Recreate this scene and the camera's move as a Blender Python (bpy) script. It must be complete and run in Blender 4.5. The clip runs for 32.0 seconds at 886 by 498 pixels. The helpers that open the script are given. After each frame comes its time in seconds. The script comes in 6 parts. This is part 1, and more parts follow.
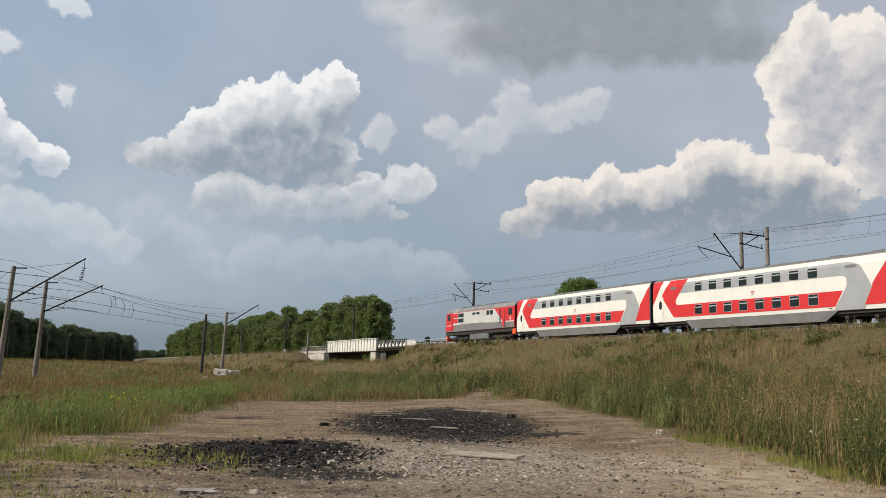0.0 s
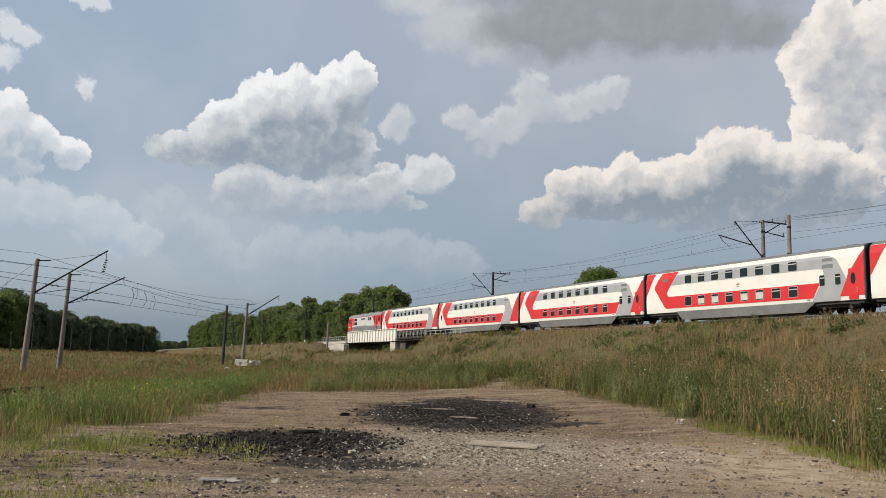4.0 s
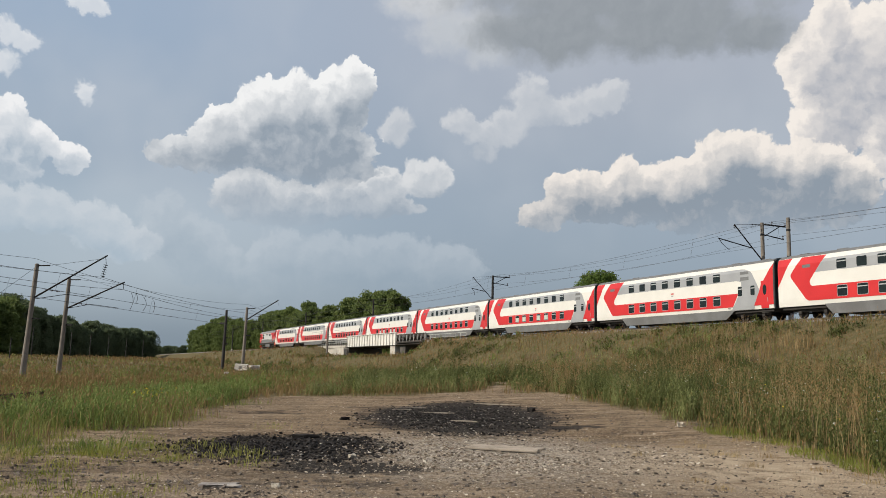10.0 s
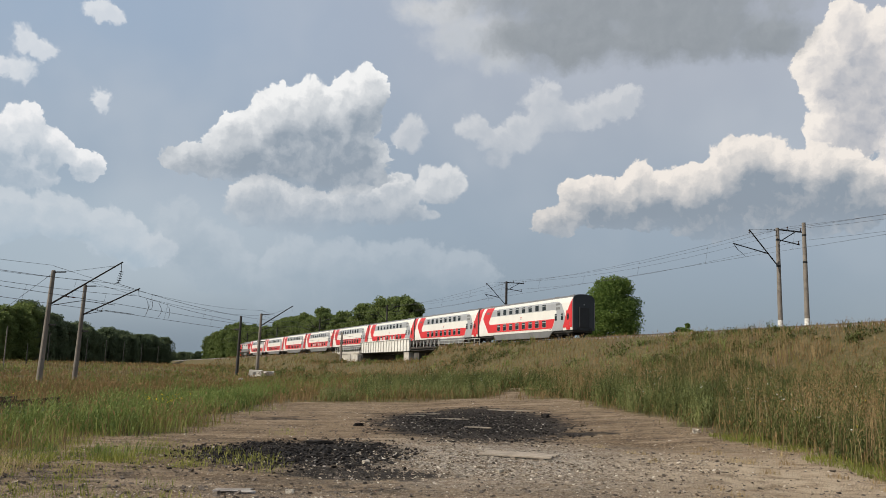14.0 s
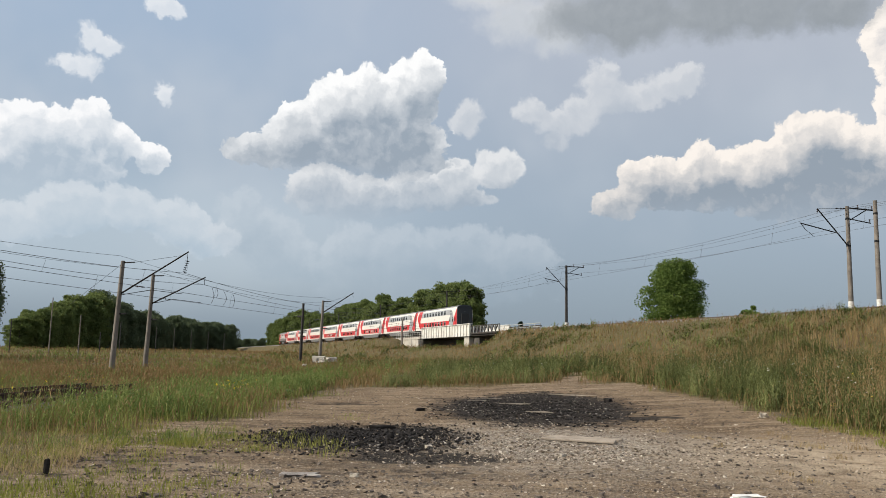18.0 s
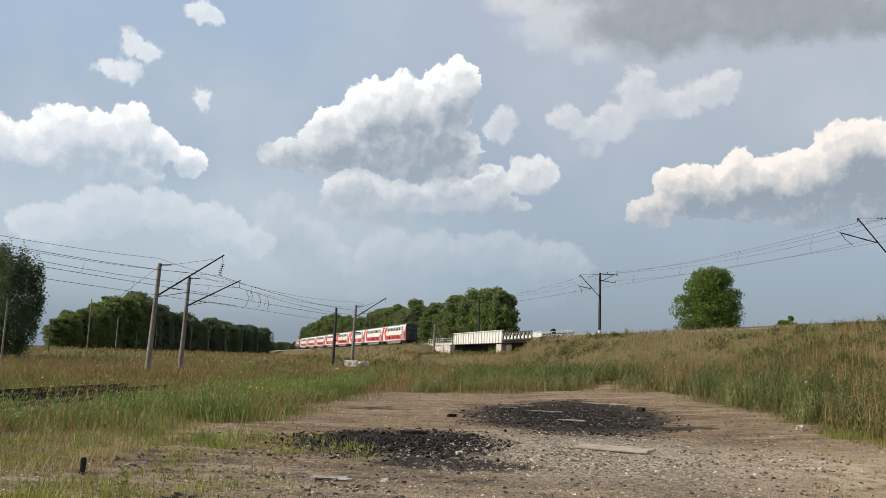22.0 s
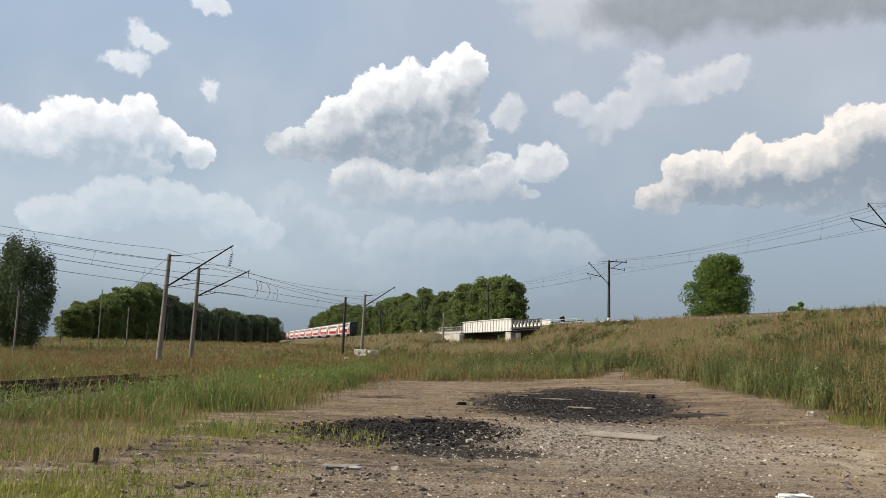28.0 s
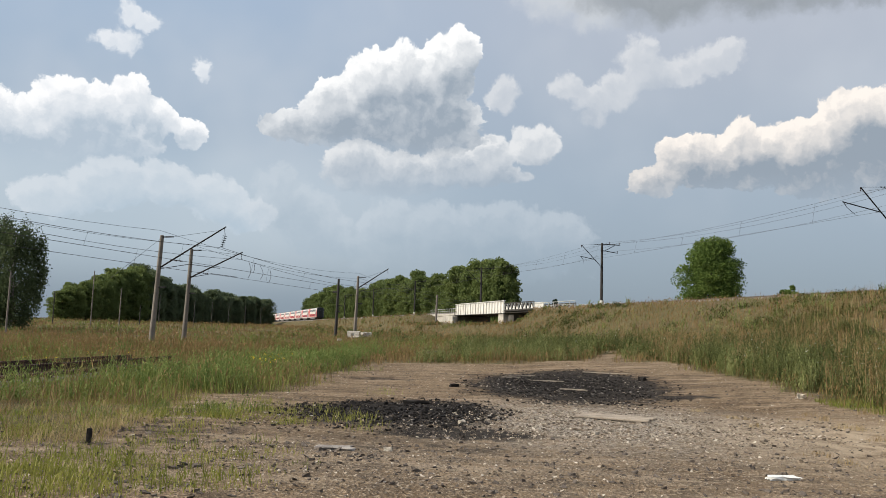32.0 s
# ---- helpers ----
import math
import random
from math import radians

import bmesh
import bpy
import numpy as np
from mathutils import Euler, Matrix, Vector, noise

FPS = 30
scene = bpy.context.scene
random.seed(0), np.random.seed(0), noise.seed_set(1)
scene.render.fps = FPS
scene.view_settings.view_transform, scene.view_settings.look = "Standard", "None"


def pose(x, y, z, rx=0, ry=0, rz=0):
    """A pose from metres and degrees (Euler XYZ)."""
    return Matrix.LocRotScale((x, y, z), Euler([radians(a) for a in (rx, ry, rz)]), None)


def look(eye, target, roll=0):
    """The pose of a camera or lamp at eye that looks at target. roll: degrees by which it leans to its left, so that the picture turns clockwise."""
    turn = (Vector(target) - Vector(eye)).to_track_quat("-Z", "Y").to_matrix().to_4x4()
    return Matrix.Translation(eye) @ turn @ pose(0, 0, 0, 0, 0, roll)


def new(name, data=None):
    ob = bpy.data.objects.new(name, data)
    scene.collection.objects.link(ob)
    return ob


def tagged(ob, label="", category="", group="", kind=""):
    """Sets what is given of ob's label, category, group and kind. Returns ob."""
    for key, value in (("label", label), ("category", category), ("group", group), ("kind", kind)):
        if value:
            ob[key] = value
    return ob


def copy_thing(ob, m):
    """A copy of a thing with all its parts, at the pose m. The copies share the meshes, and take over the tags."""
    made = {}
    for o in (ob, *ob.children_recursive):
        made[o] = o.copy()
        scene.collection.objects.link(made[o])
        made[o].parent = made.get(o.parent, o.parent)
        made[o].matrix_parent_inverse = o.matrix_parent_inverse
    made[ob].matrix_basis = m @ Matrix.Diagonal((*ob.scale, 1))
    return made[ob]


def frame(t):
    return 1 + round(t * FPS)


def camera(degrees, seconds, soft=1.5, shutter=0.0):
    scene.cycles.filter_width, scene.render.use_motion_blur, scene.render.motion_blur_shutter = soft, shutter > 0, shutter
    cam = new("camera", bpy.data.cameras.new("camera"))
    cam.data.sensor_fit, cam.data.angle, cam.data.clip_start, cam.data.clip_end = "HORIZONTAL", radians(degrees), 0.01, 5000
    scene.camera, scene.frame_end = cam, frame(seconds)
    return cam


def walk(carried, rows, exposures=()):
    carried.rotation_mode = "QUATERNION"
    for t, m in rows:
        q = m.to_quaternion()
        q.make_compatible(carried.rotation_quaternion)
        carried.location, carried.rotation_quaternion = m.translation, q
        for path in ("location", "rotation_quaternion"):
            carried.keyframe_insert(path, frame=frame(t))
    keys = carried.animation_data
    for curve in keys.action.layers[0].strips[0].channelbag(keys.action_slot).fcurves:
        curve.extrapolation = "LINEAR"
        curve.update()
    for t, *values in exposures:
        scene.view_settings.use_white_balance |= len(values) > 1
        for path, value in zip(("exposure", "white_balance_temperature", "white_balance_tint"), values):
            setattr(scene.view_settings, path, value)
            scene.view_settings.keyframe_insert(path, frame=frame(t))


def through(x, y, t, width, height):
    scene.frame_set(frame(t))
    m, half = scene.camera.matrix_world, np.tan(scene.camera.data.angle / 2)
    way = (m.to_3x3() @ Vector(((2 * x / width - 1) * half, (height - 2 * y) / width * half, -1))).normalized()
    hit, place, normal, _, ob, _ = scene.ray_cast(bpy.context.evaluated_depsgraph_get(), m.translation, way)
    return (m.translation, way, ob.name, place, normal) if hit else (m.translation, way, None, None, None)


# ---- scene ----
# ---------------------------------------------------------------- camera and its path
EYE = (0.0, 0.0, 1.6)
cam = camera(55.01, 32.0, soft=0.65)
PATH = [
    (0.0, 1.989, 8.451, 1.718),
    (0.5, 1.850, 8.540, 1.749),
    (1.0, 1.713, 8.692, 1.688),
    (1.5, 1.719, 8.601, 1.520),
    (2.0, 1.879, 8.372, 1.558),
    (2.5, 1.624, 8.122, 1.611),
    (3.0, 1.058, 7.829, 1.645),
    (3.5, 0.699, 7.710, 1.581),
    (5.5, 0.988, 8.270, 1.559),
    (6.0, 1.199, 8.490, 1.739),
    (6.5, 1.309, 8.594, 1.689),
    (7.0, 1.439, 8.593, 1.444),
    (7.5, 1.573, 8.681, 1.353),
    (8.0, 1.412, 8.592, 1.431),
    (8.5, 1.227, 8.375, 1.379),
    (9.0, 1.057, 8.181, 1.369),
    (9.5, 0.872, 8.128, 1.407),
    (10.0, 0.743, 8.010, 1.383),
    (10.5, 0.488, 7.790, 1.351),
    (11.0, 0.309, 7.765, 1.373),
    (11.5, 0.319, 7.845, 1.394),
    (12.0, 0.268, 8.004, 1.385),
    (12.5, 0.064, 8.100, 1.356),
    (13.0, -0.000, 8.233, 1.432),
    (13.5, -0.107, 8.348, 1.445),
    (14.0, -0.186, 8.388, 1.405),
    (14.5, -0.223, 8.367, 1.442),
    (16.5, -0.515, 8.436, 1.163),
    (17.0, -1.309, 8.195, 0.956),
    (17.5, -2.832, 7.765, 0.983),
    (18.0, -4.160, 7.318, 1.024),
    (18.5, -4.881, 6.996, 1.252),
    (19.0, -5.259, 6.842, 1.346),
    (19.5, -5.251, 6.846, 1.414),
    (20.0, -5.273, 7.007, 1.508),
    (20.5, -5.304, 7.241, 1.491),
    (21.0, -5.583, 7.470, 1.561),
    (21.5, -6.127, 7.693, 1.812),
    (22.0, -6.412, 7.654, 1.936),
    (22.5, -6.539, 7.651, 2.129),
    (23.0, -6.656, 7.701, 2.181),
    (23.5, -6.736, 7.663, 2.079),
    (24.0, -6.760, 7.630, 1.933),
    (24.5, -6.787, 7.574, 1.948),
    (25.0, -6.820, 7.476, 1.833),
    (25.5, -6.775, 7.397, 1.750),
    (27.5, -6.836, 6.932, 1.563),
    (28.0, -6.968, 6.874, 1.558),
    (28.5, -6.945, 6.767, 1.484),
    (29.0, -6.841, 6.715, 1.494),
    (29.5, -6.677, 6.694, 1.606),
    (30.0, -6.507, 6.560, 1.855),
    (30.5, -6.454, 6.367, 1.823),
    (31.0, -6.450, 6.054, 1.715),
    (31.5, -6.487, 5.893, 1.662),
    (32.0, -6.479, 5.690, 1.716),]


def aimed(yaw, pitch, roll):
    a, b = radians(yaw), radians(pitch)
    way = Vector((math.sin(a) * math.cos(b), math.cos(a) * math.cos(b), math.sin(b)))
    return look(EYE, Vector(EYE) + way * 10, roll)


walk(cam, [(t, aimed(y, p, r)) for t, y, p, r in PATH], [(0.0, -0.02), (16.0, -0.02), (19.0, 0.19), (32.0, 0.19)])

# ---------------------------------------------------------------- sky, clouds and sun
SUN_AZ, SUN_EL = -108.0, 38.0     # degrees from +y towards +x, and above the horizon
world = bpy.data.worlds.new("sky")
scene.world = world
world.use_nodes = True
wt = world.node_tree
wt.nodes.clear()


class Net:
    """Short ways to write a node tree."""

    def __init__(self, tree):
        self.tree = tree

    def add(self, kind):
        return self.tree.nodes.new(kind)

    def put(self, socket, value):
        if hasattr(value, "is_output"):
            self.tree.links.new(value, socket)
        else:
            socket.default_value = value

    def math(self, op, a, b=0.0, c=0.0, clamp=False):
        node = self.add("ShaderNodeMath")
        node.operation, node.use_clamp = op, clamp
        for socket, value in zip(node.inputs, (a, b, c)):
            self.put(socket, value)
        return node.outputs[0]

    def vec(self, op, a, b=(0, 0, 0), out=0):
        node = self.add("ShaderNodeVectorMath")
        node.operation = op
        self.put(node.inputs[0], a)
        self.put(node.inputs[1], b)
        return node.outputs[out]

    def scale(self, a, k):
        node = self.add("ShaderNodeVectorMath")
        node.operation = "SCALE"
        self.put(node.inputs[0], a)
        self.put(node.inputs[3], k)
        return node.outputs[0]

    def xyz(self, x, y=0.0, z=0.0):
        node = self.add("ShaderNodeCombineXYZ")
        for socket, value in zip(node.inputs, (x, y, z)):
            self.put(socket, value)
        return node.outputs[0]

    def split(self, v):
        node = self.add("ShaderNodeSeparateXYZ")
        self.put(node.inputs[0], v)
        return node.outputs

    def noise(self, v, scale, detail=4.0, rough=0.55, out=0):
        node = self.add("ShaderNodeTexNoise")
        self.put(node.inputs["Vector"], v)
        self.put(node.inputs["Scale"], scale)
        self.put(node.inputs["Detail"], detail)
        self.put(node.inputs["Roughness"], rough)
        return node.outputs[out]

    def step(self, v, lo, hi):
        node = self.add("ShaderNodeMapRange")
        node.interpolation_type = "SMOOTHSTEP"
        for i, value in enumerate((v, lo, hi, 0.0, 1.0)):
            self.put(node.inputs[i], value)
        return node.outputs[0]

    def mix(self, k, a, b, blend="MIX"):
        node = self.add("ShaderNodeMix")
        node.data_type, node.blend_type = "RGBA", blend
        self.put(node.inputs[0], k)
        for socket, value in ((node.inputs[6], a), (node.inputs[7], b)):
            self.put(socket, value if hasattr(value, "is_output") else (*value, 1.0)[:4])
        return node.outputs[2]


w = Net(wt)
sky = w.add("ShaderNodeTexSky")
sky.sky_type, sky.sun_disc, sky.sun_elevation, sky.sun_rotation = "NISHITA", False, radians(SUN_EL), radians(SUN_AZ)
sky.air_density, sky.dust_density, sky.ozone_density = 1.0, 2.5, 1.5
way = w.add("ShaderNodeTexCoord").outputs["Generated"]
wx, wy, wz = w.split(way)
east = w.math("MULTIPLY", w.math("ARCTAN2", wx, wy), 57.2958)
high = w.math("MULTIPLY", w.math("ARCSINE", wz), 57.2958)
flat = w.xyz(east, high)
# slow and fine billows bend the outlines of the clouds, and rounded cells swell them
big = w.vec("SUBTRACT", w.noise(flat, 0.25, 3.0, 0.5, 1), (0.5, 0.5, 0.5))
fine = w.vec("SUBTRACT", w.noise(flat, 1.1, 6.0, 0.68, 1), (0.5, 0.5, 0.5))
bent = w.vec("MULTIPLY", w.vec("ADD", w.vec("ADD", flat, w.scale(big, 1.5)), w.scale(fine, 1.05)), (1, 1, 0))
bent_near = w.vec("ADD", bent, (-0.38, 0.55, 0.0))
bent_far = w.vec("ADD", bent, (-1.05, 2.0, 0.0))


def billow(at):
    cells = w.add("ShaderNodeTexVoronoi")
    cells.feature = "SMOOTH_F1"
    cells.normalize = True
    w.put(cells.inputs["Vector"], at)
    cells.inputs["Scale"].default_value = 0.62
    cells.inputs["Detail"].default_value = 3.0
    cells.inputs["Roughness"].default_value = 0.52
    cells.inputs["Lacunarity"].default_value = 2.3
    cells.inputs["Smoothness"].default_value = 0.35
    return w.math("SUBTRACT", 0.42, cells.outputs["Distance"])


swell, swell_sun = billow(bent), billow(bent_near)
height_in_sky = w.split(bent)[1]


def puffs(at, heaps):
    """How deep inside a heap of round puffs a place of the sky lies."""
    depth = None
    for x, y, a, b in heaps:
        q = w.vec("MULTIPLY", w.vec("SUBTRACT", at, (x, y, 0.0)), (1 / a, 1 / b, 0.0))
        d = w.math("SUBTRACT", 1.0, w.vec("LENGTH", q, out=1))
        depth = d if depth is None else w.math("SMOOTH_MAX", depth, d, 0.15)
    return depth


def cloud(behind, heaps, floor, lit, shade, cover=1.0, edge=0.2, rough=1.1, soft=1.2, near=0.42, far=0.5, folds=0.55, grow=0.03, foot=3.0):
    """Lays one cloud over the sky. It is bright where little cloud lies between a place and the sun, grey deep inside,
    crisp at its heaped top and dissolving at its flat foot."""
    here = w.math("ADD", w.math("ADD", puffs(bent, heaps), grow), w.math("MULTIPLY", swell, rough))
    crust = w.step(w.math("ADD", puffs(bent_near, heaps), w.math("MULTIPLY", swell_sun, rough)), 0.0, 0.6)
    depth = w.step(puffs(bent_far, heaps), -0.15, 0.55)
    base_fade = w.step(height_in_sky, floor - soft, floor + soft)
    alpha = w.math("MULTIPLY", w.math("MULTIPLY", w.step(here, 0.0, edge), base_fade), cover)
    crease = w.math("MULTIPLY", w.math("SUBTRACT", swell, swell_sun), folds)
    light = w.math("SUBTRACT", w.math("SUBTRACT", 1.0, w.math("MULTIPLY", crust, near)), w.math("MULTIPLY", depth, far))
    light = w.math("ADD", w.math("MULTIPLY", light, w.math("ADD", 0.3, w.math("MULTIPLY", w.step(height_in_sky, floor - 0.3, floor + foot), 0.7))), crease, clamp=True)
    return w.mix(alpha, behind, w.mix(light, shade, lit))


veil = w.noise(flat, 0.05, 4.0, 0.55)
# clear air, paler to the right and upwards, greyer close to the horizon
side = w.step(east, -28.0, 14.0)
base = w.mix(side, (0.365, 0.465, 0.60), (0.47, 0.50, 0.565))
base = w.mix(w.step(high, 8.0, 24.0), w.mix(0.7, base, (0.295, 0.378, 0.458)), base)
base = w.mix(w.math("MULTIPLY", w.step(veil, 0.42, 0.75), 0.55), base, (0.60, 0.63, 0.67))
base = w.mix(w.step(high, -2.0, 11.0), (0.225, 0.287, 0.35), base)
milk = w.math("MULTIPLY", w.step(w.math("ABSOLUTE", w.math("SUBTRACT", high, 7.5)), 6.0, 1.0), w.step(east, 4.0, -20.0))
base = w.mix(w.math("MULTIPLY", milk, 0.55), base, (0.52, 0.60, 0.665))
tint = w.scale(sky.outputs[0], 0.10)
base = w.mix(0.86, tint, base)
HAZE = [(-28.2, 8.7, 3.0, 1.7), (-25.1, 9.0, 2.3, 1.5), (-21.9, 8.4, 2.3, 1.5), (-19.6, 7.4, 1.9, 1.2), (-31.0, 7.6, 2.6, 1.4)]
HAZE_MID = [(-17.4, 8.4, 2.0, 2.4), (-15.5, 7.0, 2.6, 2.0), (-10.2, 6.9, 1.9, 2.1), (-7.2, 6.6, 2.8, 2.0), (-3.2, 6.9, 2.8, 1.9), (0.8, 6.8, 2.8, 1.6), (-5.0, 5.2, 8.0, 1.8)]
HEAP = [(-16.7, 13.6, 2.5, 1.2), (-14.1, 14.9, 2.3, 1.9), (-11.9, 16.5, 2.2, 2.1), (-9.5, 17.0, 2.2, 2.2), (-6.8, 17.5, 2.0, 2.7), (-5.7, 18.7, 1.3, 1.9), (-7.9, 14.6, 3.8, 2.4), (-12.5, 13.7, 4.8, 1.7), (-9.5, 13.2, 5.5, 1.4)]
HEAP_LOW = [(-12.3, 11.1, 2.5, 1.5), (-9.3, 11.0, 3.0, 1.3), (-6.2, 11.4, 2.3, 1.3), (-3.5, 12.0, 1.7, 1.5), (-0.6, 12.8, 1.9, 1.3), (-10.0, 10.3, 4.8, 1.0), (-4.5, 10.9, 4.0, 1.0)]
HEAP_WEST = [(-33.0, 12.2, 2.3, 1.5), (-31.2, 13.4, 1.9, 1.7), (-29.3, 13.4, 2.6, 1.7), (-27.3, 14.1, 1.5, 1.7), (-25.8, 13.0, 1.4, 1.4), (-35.5, 12.5, 2.0, 1.5), (-23.5, 12.4, 1.0, 1.1), (-30.0, 11.6, 5.0, 1.5)]
SCRAPS = [(-27.7, 19.3, 0.9, 1.1), (-28.1, 17.6, 1.6, 0.8), (-26.5, 18.8, 0.9, 0.7), (-23.0, 16.6, 0.6, 0.8), (-23.3, 21.7, 1.7, 0.7)]
WISPS = [(-2.6, 16.2, 1.2, 1.1), (1.8, 16.4, 1.3, 0.9), (4.1, 15.8, 2.2, 1.0), (6.7, 17.9, 1.5, 1.6), (7.8, 17.5, 1.7, 1.1), (11.5, 17.9, 2.2, 1.0), (3.4, 14.5, 0.9, 0.7), (12.5, 18.4, 1.1, 0.8), (5.6, 16.8, 1.8, 0.9), (9.6, 17.5, 1.8, 0.9)]
HEAP_EAST = [(7.5, 10.5, 1.9, 1.0), (9.3, 12.0, 1.7, 1.5), (10.7, 12.0, 1.9, 1.5), (12.8, 12.7, 1.7, 1.5), (14.9, 11.9, 2.6, 1.7), (16.9, 12.5, 2.3, 1.7), (19.2, 13.7, 2.3, 1.9), (20.4, 12.6, 3.0, 2.6), (24.0, 12.4, 3.5, 2.4), (12.5, 10.8, 4.8, 1.3), (18.0, 11.0, 6.0, 1.8), (24.0, 11.2, 5.0, 2.0)]
TOWER = [(24.8, 19.3, 1.7, 2.3), (25.9, 21.5, 1.3, 1.7), (26.1, 18.1, 2.3, 3.0), (25.4, 15.1, 2.3, 2.3), (28.1, 19.3, 2.3, 3.0), (29.3, 16.5, 2.3, 3.0), (29.1, 20.4, 1.5, 1.9), (29.5, 13.7, 2.3, 2.3)]
LID = [(8.1, 22.3, 7.0, 2.1), (15.9, 22.3, 7.6, 2.3), (13.0, 24.8, 14.0, 3.2), (21.4, 21.4, 3.0, 1.5)]
LID_RIM = [(1.5, 22.4, 4.5, 1.9), (3.6, 21.0, 2.0, 1.2), (-0.5, 24.0, 4.0, 1.2)]
seen = cloud(base, HAZE, 4.0, (0.62, 0.665, 0.71), (0.41, 0.50, 0.585), 0.75, 0.2, soft=3.0, folds=0.9, grow=-0.04)
seen = cloud(seen, HAZE_MID, 4.5, (0.53, 0.585, 0.64), (0.33, 0.41, 0.49), 0.5, 0.28, soft=3.5, folds=0.9, rough=1.4)
seen = cloud(seen, HEAP_LOW, 9.9, (0.74, 0.75, 0.76), (0.345, 0.405, 0.475), 0.9, 0.16, soft=1.5, folds=1.1, grow=-0.07)
seen = cloud(seen, HEAP, 12.3, (0.92, 0.92, 0.915), (0.30, 0.355, 0.42), 0.97, 0.075, soft=0.8, foot=5.5, folds=0.85, grow=-0.08)
seen = cloud(seen, HEAP_WEST, 10.8, (0.90, 0.90, 0.905), (0.41, 0.485, 0.565), 0.95, 0.1, soft=1.1, folds=1.0, grow=-0.09)
seen = cloud(seen, SCRAPS, 14.0, (0.80, 0.815, 0.835), (0.56, 0.62, 0.69), 0.75, 0.45, rough=2.4, soft=2.0, near=0.3, far=0.3, grow=-0.2)
seen = cloud(seen, WISPS, 13.2, (0.70, 0.71, 0.725), (0.45, 0.495, 0.555), 0.68, 0.45, rough=2.0, soft=1.5, folds=1.0, grow=-0.08)
seen = cloud(seen, TOWER, 9.5, (0.93, 0.865, 0.80), (0.41, 0.435, 0.49), 0.97, 0.09, soft=1.5, near=0.42, far=0.36, folds=1.15, grow=-0.06)
seen = cloud(seen, HEAP_EAST, 9.3, (0.91, 0.845, 0.78), (0.275, 0.325, 0.385), 0.96, 0.1, soft=1.7, near=0.42, far=0.6, foot=4.5, folds=1.1, grow=-0.08)
seen = cloud(seen, LID_RIM, 18.0, (0.70, 0.705, 0.715), (0.55, 0.58, 0.615), 0.8, 0.9, soft=2.0)
seen = cloud(seen, LID, 19.2, (0.36, 0.39, 0.42), (0.225, 0.255, 0.285), 0.95, 0.7, soft=1.0, near=0.3, far=0.1, folds=0.8)
back = w.add("ShaderNodeBackground")
w.put(back.inputs[0], seen)
back.inputs[1].default_value = 1.0
w.put(w.add("ShaderNodeOutputWorld").inputs[0], back.outputs[0])

sun_lamp = bpy.data.lights.new("sun", "SUN")
sun_lamp.energy, sun_lamp.angle, sun_lamp.color = 5.0, radians(0.6), (1.0, 0.91, 0.76)
sa, se = radians(SUN_AZ), radians(SUN_EL)
sun_way = Vector((math.sin(sa) * math.cos(se), math.cos(sa) * math.cos(se), math.sin(se)))
new("sun", sun_lamp).matrix_world = look(sun_way * 400, (0, 0, 0))


# ---------------------------------------------------------------- materials
def surface(name, tone, tone2=None, rough=0.8, metal=0.0, scale=3.0, grain=40.0, bump=0.2, vary=0.0, third=None, gloss=0.5):
    """Two tones mixed by a broad and a fine noise, with a fine relief. vary: how far single pieces differ in brightness."""
    m = bpy.data.materials.new(name)
    m.use_nodes = True
    n = Net(m.node_tree)
    shader = m.node_tree.nodes["Principled BSDF"]
    at = n.add("ShaderNodeTexCoord").outputs["Object"]
    tone2 = tone2 or tuple(c * 0.72 for c in tone)
    broad, small = n.noise(at, scale, 5.0), n.noise(at, grain, 3.0)
    colour = n.mix(n.step(n.math("ADD", n.math("MULTIPLY", broad, 0.65), n.math("MULTIPLY", small, 0.35)), 0.36, 0.64), tone2, tone)
    if third:
        colour = n.mix(n.math("MULTIPLY", n.step(n.noise(at, scale * 2.3, 6.0, 0.65), 0.55, 0.7), 0.8), colour, third)
    if vary:
        chance = n.add("ShaderNodeObjectInfo").outputs["Random"]
        k = n.math("ADD", 1 - vary, n.math("MULTIPLY", chance, 2 * vary))
        colour = n.mix(1.0, colour, n.xyz(k, k, k), "MULTIPLY")
    n.put(shader.inputs["Base Color"], colour)
    n.put(shader.inputs["Roughness"], n.math("ADD", rough - 0.08, n.math("MULTIPLY", broad, 0.16)))
    shader.inputs["Metallic"].default_value = metal
    shader.inputs["Specular IOR Level"].default_value = gloss
    if bump:
        relief = n.add("ShaderNodeBump")
        relief.inputs["Strength"].default_value = bump
        relief.inputs["Distance"].default_value = 0.02
        n.put(relief.inputs["Height"], small)
        n.put(shader.inputs["Normal"], relief.outputs[0])
    return m


